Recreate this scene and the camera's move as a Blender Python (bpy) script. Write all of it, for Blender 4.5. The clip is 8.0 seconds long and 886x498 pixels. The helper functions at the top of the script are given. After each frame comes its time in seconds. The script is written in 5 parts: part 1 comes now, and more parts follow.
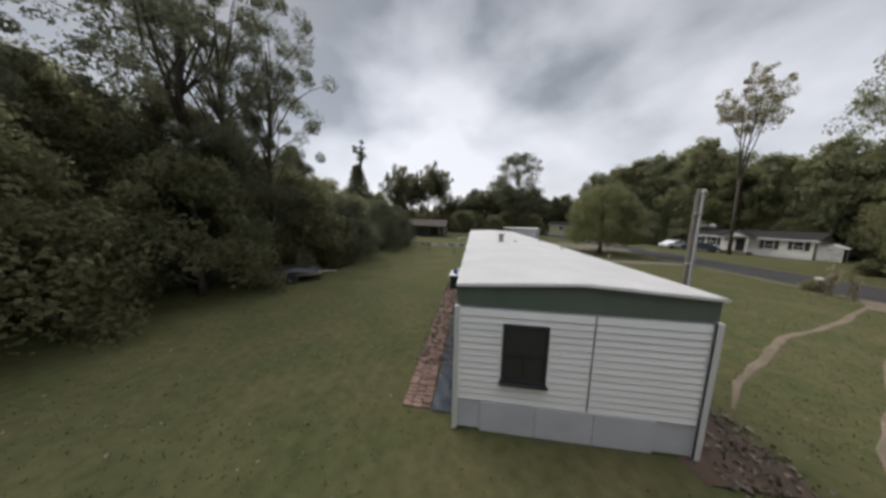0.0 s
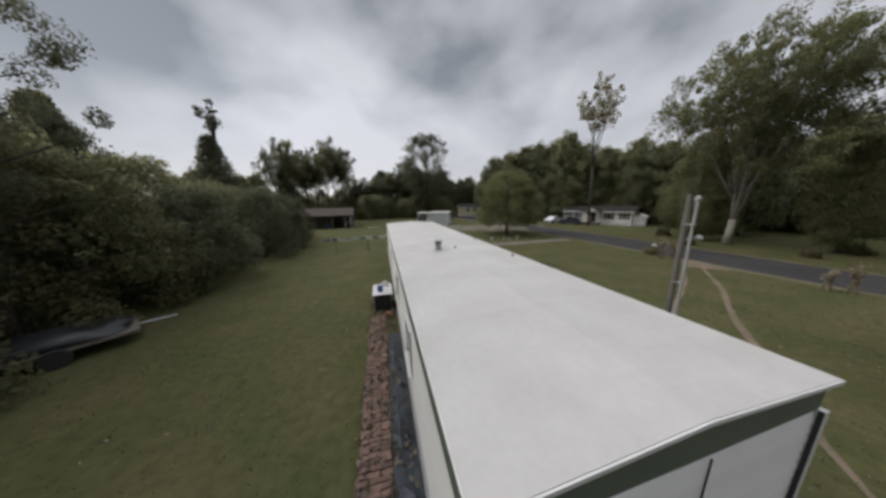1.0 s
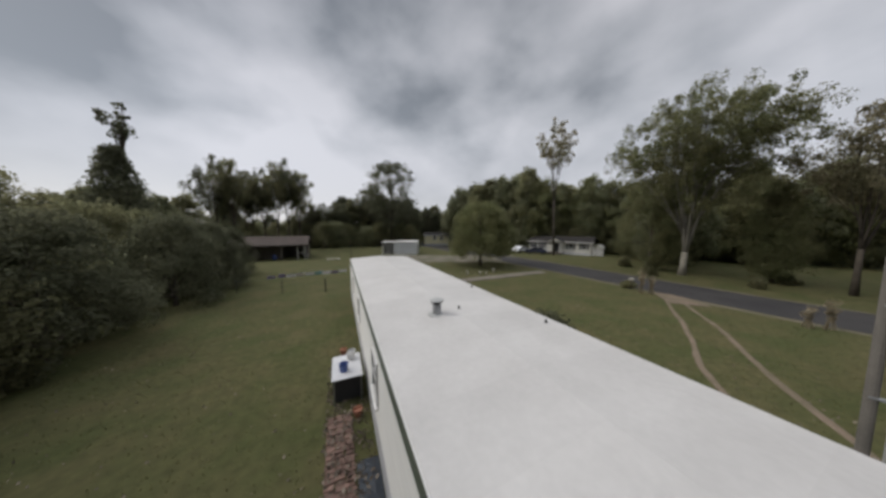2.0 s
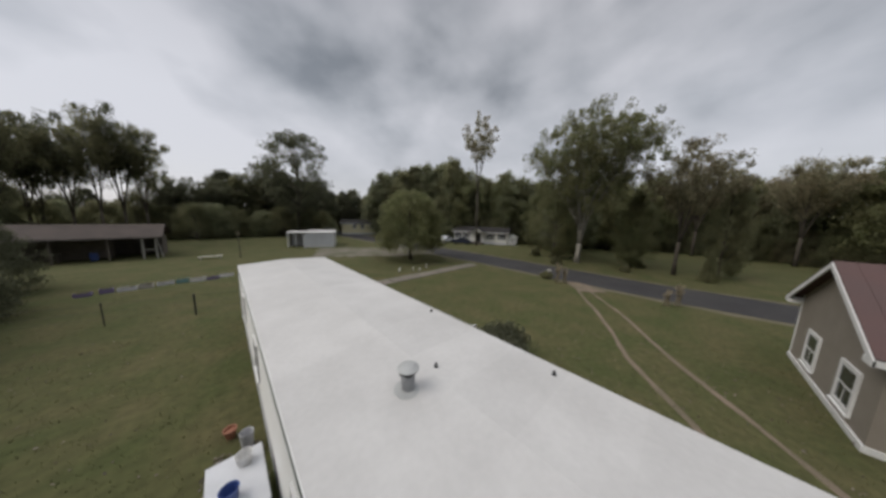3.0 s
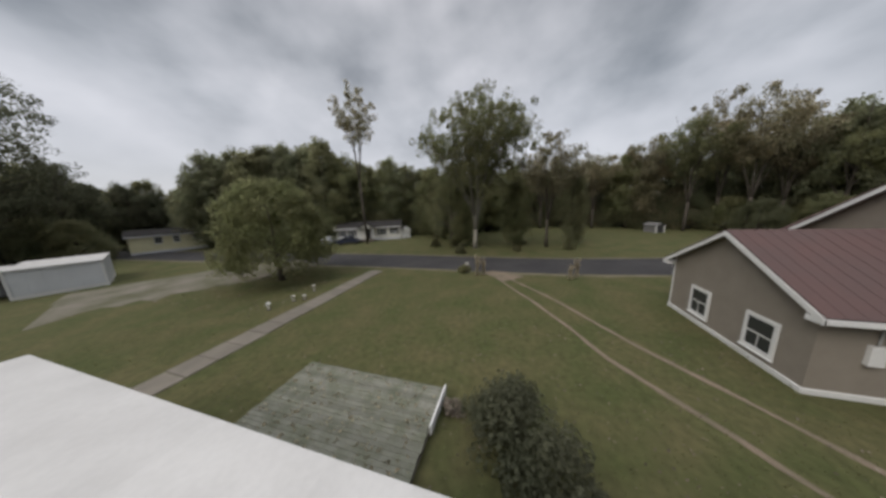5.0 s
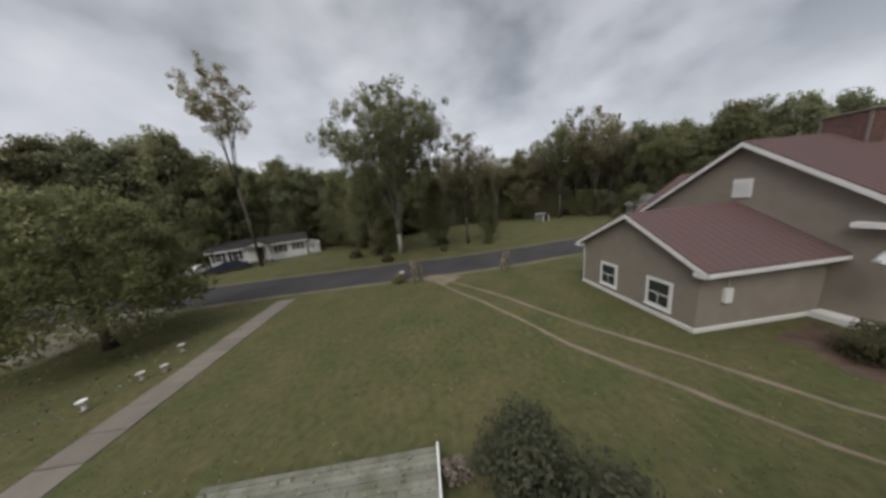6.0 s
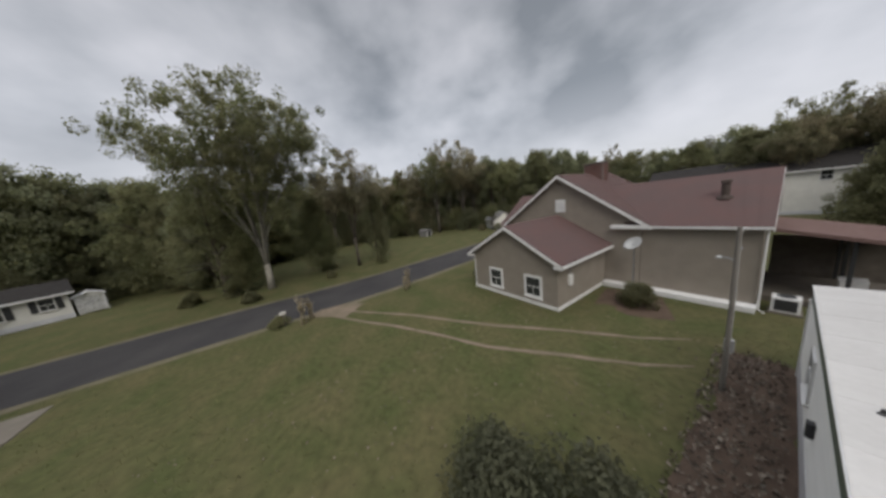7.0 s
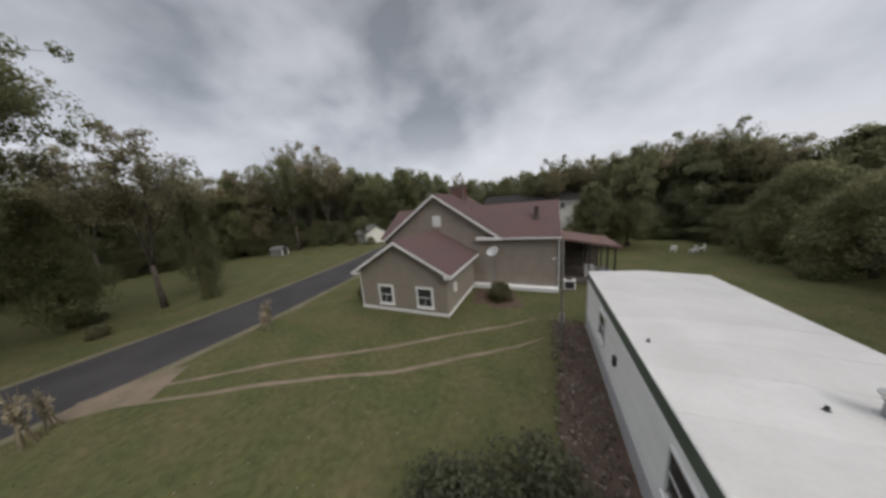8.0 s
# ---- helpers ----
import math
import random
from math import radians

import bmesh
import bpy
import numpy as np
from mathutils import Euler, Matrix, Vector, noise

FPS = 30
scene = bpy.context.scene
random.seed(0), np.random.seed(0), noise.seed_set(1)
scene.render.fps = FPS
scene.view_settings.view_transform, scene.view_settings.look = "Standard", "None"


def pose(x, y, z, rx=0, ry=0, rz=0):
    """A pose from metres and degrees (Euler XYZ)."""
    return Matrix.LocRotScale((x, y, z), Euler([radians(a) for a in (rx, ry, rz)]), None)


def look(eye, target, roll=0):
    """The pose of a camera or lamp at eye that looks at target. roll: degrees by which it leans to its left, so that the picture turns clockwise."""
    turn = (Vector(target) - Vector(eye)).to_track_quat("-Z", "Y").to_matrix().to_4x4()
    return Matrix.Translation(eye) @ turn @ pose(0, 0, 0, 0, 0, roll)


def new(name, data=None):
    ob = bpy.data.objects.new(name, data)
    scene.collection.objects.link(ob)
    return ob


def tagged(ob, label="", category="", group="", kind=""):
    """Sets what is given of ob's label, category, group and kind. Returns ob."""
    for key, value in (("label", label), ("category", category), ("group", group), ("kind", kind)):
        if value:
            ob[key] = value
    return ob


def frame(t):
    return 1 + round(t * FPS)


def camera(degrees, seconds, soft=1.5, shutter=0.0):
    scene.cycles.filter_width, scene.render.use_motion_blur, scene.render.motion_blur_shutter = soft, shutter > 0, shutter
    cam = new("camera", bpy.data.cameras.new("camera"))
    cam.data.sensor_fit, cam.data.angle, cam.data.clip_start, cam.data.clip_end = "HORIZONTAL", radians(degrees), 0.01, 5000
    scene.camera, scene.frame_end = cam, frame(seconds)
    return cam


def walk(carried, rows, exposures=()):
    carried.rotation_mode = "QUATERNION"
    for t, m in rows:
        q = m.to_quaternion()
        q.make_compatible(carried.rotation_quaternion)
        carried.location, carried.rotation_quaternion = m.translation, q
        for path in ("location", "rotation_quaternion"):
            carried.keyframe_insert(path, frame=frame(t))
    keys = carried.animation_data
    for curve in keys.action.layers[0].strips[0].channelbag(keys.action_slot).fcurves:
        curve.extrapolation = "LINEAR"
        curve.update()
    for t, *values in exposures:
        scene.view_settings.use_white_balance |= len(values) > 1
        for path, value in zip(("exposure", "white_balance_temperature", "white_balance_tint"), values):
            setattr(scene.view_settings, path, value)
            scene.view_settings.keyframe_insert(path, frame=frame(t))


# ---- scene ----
cam = camera(125.0, 8.0, soft=3.2)
PATH = [
    (0.0, pose(0.260, -4.360, 4.434, 82.54, -1.31, 7.44)),
    (0.5, pose(-0.125, -2.741, 4.959, 77.76, 0.18, -1.55)),
    (1.0, pose(-0.443, -1.051, 5.298, 78.20, 0.87, -14.88)),
    (1.5, pose(-0.649, 0.626, 5.472, 84.97, -0.62, -22.96)),
    (1.7, pose(-0.693, 1.250, 5.559, 86.16, -0.78, -22.45)),
    (2.8, pose(-0.532, 4.412, 6.312, 78.69, -0.42, -38.80)),
    (3.0, pose(-0.426, 4.969, 6.393, 81.59, -1.57, -43.48)),
    (3.5, pose(0.013, 6.363, 6.485, 79.28, 2.56, -48.40)),
    (4.0, pose(0.714, 7.687, 6.517, 77.98, 2.37, -55.42)),
    (4.5, pose(1.563, 8.925, 6.563, 77.51, 1.82, -62.58)),
    (5.0, pose(2.538, 10.083, 6.702, 79.04, 2.25, -73.36)),
    (5.2, pose(2.916, 10.509, 6.742, 79.18, 2.86, -77.65)),
    (6.3, pose(4.579, 12.313, 6.781, 77.48, 5.69, -102.69)),
    (6.5, pose(4.802, 12.520, 6.794, 77.36, 5.24, -107.95)),
    (7.0, pose(5.291, 12.967, 6.865, 79.48, 6.49, -124.52)),
    (7.5, pose(5.952, 13.219, 6.991, 78.33, 6.36, -139.55)),
    (8.0, pose(6.747, 13.452, 7.077, 79.56, 4.49, -156.96)),
]
walk(cam, PATH, ((0.0, 0.78), (0.5, 0.58), (1.0, 0.45), (1.5, 0.42), (3.0, 0.38), (4.0, 0.32), (5.0, 0.52), (7.0, 0.56), (8.0, 0.52)))

# ---- sky, sun and exposure ----
SUN_EL, SUN_AZ = radians(44), radians(300)
world = bpy.data.worlds.new("overcast_sky")
scene.world = world
world.use_nodes = True
wn, wl = world.node_tree.nodes, world.node_tree.links
wn.clear()


def wnode(kind, **kw):
    n = wn.new(kind)
    for k, v in kw.items():
        n.inputs[k.replace("_", " ")].default_value = v
    return n


def wmath(op, a, b):
    n = wn.new("ShaderNodeMath")
    n.operation = op
    for i, v in enumerate((a, b)):
        if isinstance(v, (int, float)):
            n.inputs[i].default_value = v
        else:
            wl.new(v, n.inputs[i])
    return n.outputs[0]


w_sky = wn.new("ShaderNodeTexSky")
w_sky.sky_type, w_sky.sun_disc = "NISHITA", False
w_sky.sun_elevation, w_sky.sun_rotation = SUN_EL, SUN_AZ
w_co = wn.new("ShaderNodeTexCoord")
w_sep = wn.new("ShaderNodeSeparateXYZ")
wl.new(w_co.outputs["Generated"], w_sep.inputs[0])
w_up = wmath("MAXIMUM", w_sep.outputs[2], 0.0)
w_cmb = wn.new("ShaderNodeMapping")
w_cmb.inputs["Scale"].default_value, w_cmb.inputs["Location"].default_value = (1.0, 1.0, 1.55), (0.37, 1.9, 0.2)
wl.new(w_co.outputs["Generated"], w_cmb.inputs["Vector"])
w_big = wnode("ShaderNodeTexNoise", Scale=1.8, Detail=3.0, Roughness=0.42, Distortion=0.0)
w_fine = wnode("ShaderNodeTexNoise", Scale=6.0, Detail=4.0, Roughness=0.5, Distortion=0.0)
for n in (w_big, w_fine):
    wl.new(w_cmb.outputs[0], n.inputs["Vector"])
# dark lumps of stratocumulus with paler gaps between them
w_warp = wnode("ShaderNodeTexNoise", Scale=2.6, Detail=3.0, Roughness=0.5)
wl.new(w_cmb.outputs[0], w_warp.inputs["Vector"])
w_push = wn.new("ShaderNodeVectorMath")
w_push.operation = "MULTIPLY_ADD"
w_push.inputs[1].default_value = (0.7, 0.7, 0.7)
wl.new(w_warp.outputs["Color"], w_push.inputs[0])
wl.new(w_cmb.outputs[0], w_push.inputs[2])
w_lump = wn.new("ShaderNodeTexVoronoi")
w_lump.feature = "SMOOTH_F1"
w_lump.inputs["Scale"].default_value, w_lump.inputs["Smoothness"].default_value = 3.8, 1.0
wl.new(w_push.outputs[0], w_lump.inputs["Vector"])
w_mix = wmath("ADD", wmath("ADD", wmath("MULTIPLY", w_big.outputs[0], 0.54), wmath("MULTIPLY", w_fine.outputs[0], 0.26)), wmath("MULTIPLY", w_lump.outputs["Distance"], 0.18))
# broad brighter and darker banks of the cloud deck
for az, elv, size, amount in ((350, 17, 0.32, 0.27), (28, 15, 0.22, 0.10), (182, 18, 0.30, 0.05), (112, 14, 0.24, -0.03), (78, 44, 0.35, 0.11), (55, 14, 0.18, 0.05), (5, 42, 0.35, -0.12),
                              (58, 40, 0.4, 0.03), (150, 46, 0.4, -0.02), (312, 38, 0.45, -0.16), (225, 36, 0.4, -0.08), (104, 38, 0.30, -0.03), (335, 30, 0.2, -0.05)):
    w_dot = wn.new("ShaderNodeVectorMath")
    w_dot.operation = "DISTANCE"
    w_dot.inputs[1].default_value = (math.sin(radians(az)) * math.cos(radians(elv)), math.cos(radians(az)) * math.cos(radians(elv)), math.sin(radians(elv)))
    wl.new(w_co.outputs["Generated"], w_dot.inputs[0])
    w_bank = wn.new("ShaderNodeMapRange")
    w_bank.interpolation_type = "SMOOTHERSTEP"
    w_bank.inputs["From Min"].default_value, w_bank.inputs["From Max"].default_value = 0.0, size * 2
    w_bank.inputs["To Min"].default_value, w_bank.inputs["To Max"].default_value = amount, 0.0
    wl.new(w_dot.outputs["Value"], w_bank.inputs["Value"])
    w_mix = wmath("ADD", w_mix, w_bank.outputs[0])
w_ramp = wn.new("ShaderNodeValToRGB")
el = w_ramp.color_ramp.elements
el[0].position, el[0].color = 0.37, (0.178, 0.188, 0.200, 1)
el[1].position, el[1].color = 0.665, (0.50, 0.498, 0.523, 1)
mid = el.new(0.50)
mid.color = (0.335, 0.342, 0.362, 1)
wl.new(w_mix, w_ramp.inputs[0])
# overcast gradient: the zenith is brighter than the band over the trees, and a pale rim lies along the horizon
w_zen = wn.new("ShaderNodeMapRange")
w_zen.inputs["From Min"].default_value, w_zen.inputs["From Max"].default_value = 0.70, 1.0
w_zen.inputs["To Min"].default_value, w_zen.inputs["To Max"].default_value = 1.0, 7.2
wl.new(w_up, w_zen.inputs["Value"])
w_rim = wn.new("ShaderNodeMapRange")
w_rim.inputs["From Min"].default_value, w_rim.inputs["From Max"].default_value = 0.0, 0.34
w_rim.inputs["To Min"].default_value, w_rim.inputs["To Max"].default_value = 0.8, 0.0
wl.new(w_up, w_rim.inputs["Value"])
w_pale = wn.new("ShaderNodeMixRGB")
w_pale.inputs[2].default_value = (0.472, 0.462, 0.486, 1)
wl.new(w_rim.outputs[0], w_pale.inputs[0])
wl.new(w_ramp.outputs[0], w_pale.inputs[1])
w_cl = wn.new("ShaderNodeVectorMath")
w_cl.operation = "SCALE"
w_low = wn.new("ShaderNodeMapRange")
w_low.inputs["From Min"].default_value, w_low.inputs["From Max"].default_value = 0.30, 0.66
w_low.inputs["To Min"].default_value, w_low.inputs["To Max"].default_value = 0.98, 0.74
wl.new(w_up, w_low.inputs["Value"])
wl.new(w_pale.outputs[0], w_cl.inputs[0])
wl.new(wmath("MULTIPLY", w_zen.outputs[0], w_low.outputs[0]), w_cl.inputs["Scale"])
w_bsky, w_bcl, w_add, w_out = (wn.new("ShaderNodeBackground"), wn.new("ShaderNodeBackground"),
                               wn.new("ShaderNodeAddShader"), wn.new("ShaderNodeOutputWorld"))
w_bsky.inputs["Strength"].default_value = 0.012
w_bcl.inputs["Strength"].default_value = 1.0
wl.new(w_sky.outputs[0], w_bsky.inputs[0])
wl.new(w_cl.outputs[0], w_bcl.inputs[0])
wl.new(w_bsky.outputs[0], w_add.inputs[0])
wl.new(w_bcl.outputs[0], w_add.inputs[1])
wl.new(w_add.outputs[0], w_out.inputs[0])

sun_data = bpy.data.lights.new("sun", "SUN")
sun_data.energy, sun_data.angle, sun_data.color = 1.5, radians(40), (1.0, 0.96, 0.9)
sun = new("sun", sun_data)
sun.matrix_world = look((math.sin(SUN_AZ) * math.cos(SUN_EL) * 100, math.cos(SUN_AZ) * math.cos(SUN_EL) * 100, math.sin(SUN_EL) * 100), (0, 0, 0))


# ---- materials ----
def material(name, col, rough=0.8, var=0.25, scale=3.0, fine=40.0, bump=0.25, metal=0.0, col2=None, rand=0.0,
             island=0.0, bands=None, spec=0.5, through_light=0.0):
    """A surface with colour variation at two scales and a fine relief. bands: (axis, pitch in metres, depth)."""
    m = bpy.data.materials.new(name)
    m.use_nodes = True
    nt = m.node_tree
    N, Lk = nt.nodes, nt.links
    b = N["Principled BSDF"]
    b.inputs["Roughness"].default_value, b.inputs["Metallic"].default_value = rough, metal
    b.inputs["Specular IOR Level"].default_value = spec
    co, place = N.new("ShaderNodeTexCoord"), N.new("ShaderNodeNewGeometry")
    ns, nf = N.new("ShaderNodeTexNoise"), N.new("ShaderNodeTexNoise")
    for n, s, d in ((ns, scale, 4), (nf, fine, 3)):
        n.inputs["Scale"].default_value, n.inputs["Detail"].default_value = s, d
        Lk.new(place.outputs["Position"], n.inputs["Vector"])
    c2 = col2 or tuple(c * (1 - var) for c in col)
    mixa = N.new("ShaderNodeMixRGB")
    ra = N.new("ShaderNodeMapRange")
    ra.inputs["From Min"].default_value, ra.inputs["From Max"].default_value = 0.32, 0.68
    Lk.new(ns.outputs[0], ra.inputs["Value"])
    Lk.new(ra.outputs[0], mixa.inputs[0])
    mixa.inputs[1].default_value, mixa.inputs[2].default_value = (*col, 1), (*c2, 1)
    hsv = N.new("ShaderNodeHueSaturation")
    val = N.new("ShaderNodeMapRange")
    val.inputs["To Min"].default_value, val.inputs["To Max"].default_value = 1 - var * 0.8, 1 + var * 0.8
    Lk.new(nf.outputs[0], val.inputs["Value"])
    last = val.outputs[0]
    for amount, src in ((rand, "o"), (island, "i")):
        if amount:
            info = N.new("ShaderNodeObjectInfo" if src == "o" else "ShaderNodeNewGeometry")
            mr = N.new("ShaderNodeMapRange")
            mr.inputs["To Min"].default_value, mr.inputs["To Max"].default_value = 1 - amount, 1 + amount
            Lk.new(info.outputs["Random" if src == "o" else "Random Per Island"], mr.inputs["Value"])
            mu = N.new("ShaderNodeMath")
            mu.operation = "MULTIPLY"
            Lk.new(last, mu.inputs[0])
            Lk.new(mr.outputs[0], mu.inputs[1])
            last = mu.outputs[0]
    Lk.new(last, hsv.inputs["Value"])
    Lk.new(mixa.outputs[0], hsv.inputs["Color"])
    Lk.new(hsv.outputs[0], b.inputs["Base Color"])
    hgt = nf.outputs[0]
    if bands:
        axis, pitch, depth = bands
        sp = N.new("ShaderNodeSeparateXYZ")
        Lk.new(co.outputs["Object"], sp.inputs[0])
        dv, fr = N.new("ShaderNodeMath"), N.new("ShaderNodeMath")
        dv.operation, fr.operation = "DIVIDE", "FRACT"
        dv.inputs[1].default_value = pitch
        Lk.new(sp.outputs["xyz".index(axis)], dv.inputs[0])
        Lk.new(dv.outputs[0], fr.inputs[0])
        ad = N.new("ShaderNodeMath")
        ad.operation = "MULTIPLY_ADD"
        ad.inputs[1].default_value = depth
        Lk.new(fr.outputs[0], ad.inputs[0])
        Lk.new(nf.outputs[0], ad.inputs[2])
        hgt = ad.outputs[0]
    if bump:
        bp = N.new("ShaderNodeBump")
        bp.inputs["Strength"].default_value, bp.inputs["Distance"].default_value = bump, 0.02
        Lk.new(hgt, bp.inputs["Height"])
        Lk.new(bp.outputs[0], b.inputs["Normal"])
    if through_light:
        tr, mx = N.new("ShaderNodeBsdfTranslucent"), N.new("ShaderNodeMixShader")
        mx.inputs[0].default_value = through_light
        lit = N.new("ShaderNodeHueSaturation")
        lit.inputs["Value"].default_value = 2.1
        Lk.new(hsv.outputs[0], lit.inputs["Color"])
        Lk.new(lit.outputs[0], tr.inputs[0])
        Lk.new(b.outputs[0], mx.inputs[1])
        Lk.new(tr.outputs[0], mx.inputs[2])
        Lk.new(mx.outputs[0], N["Material Output"].inputs[0])
    return m


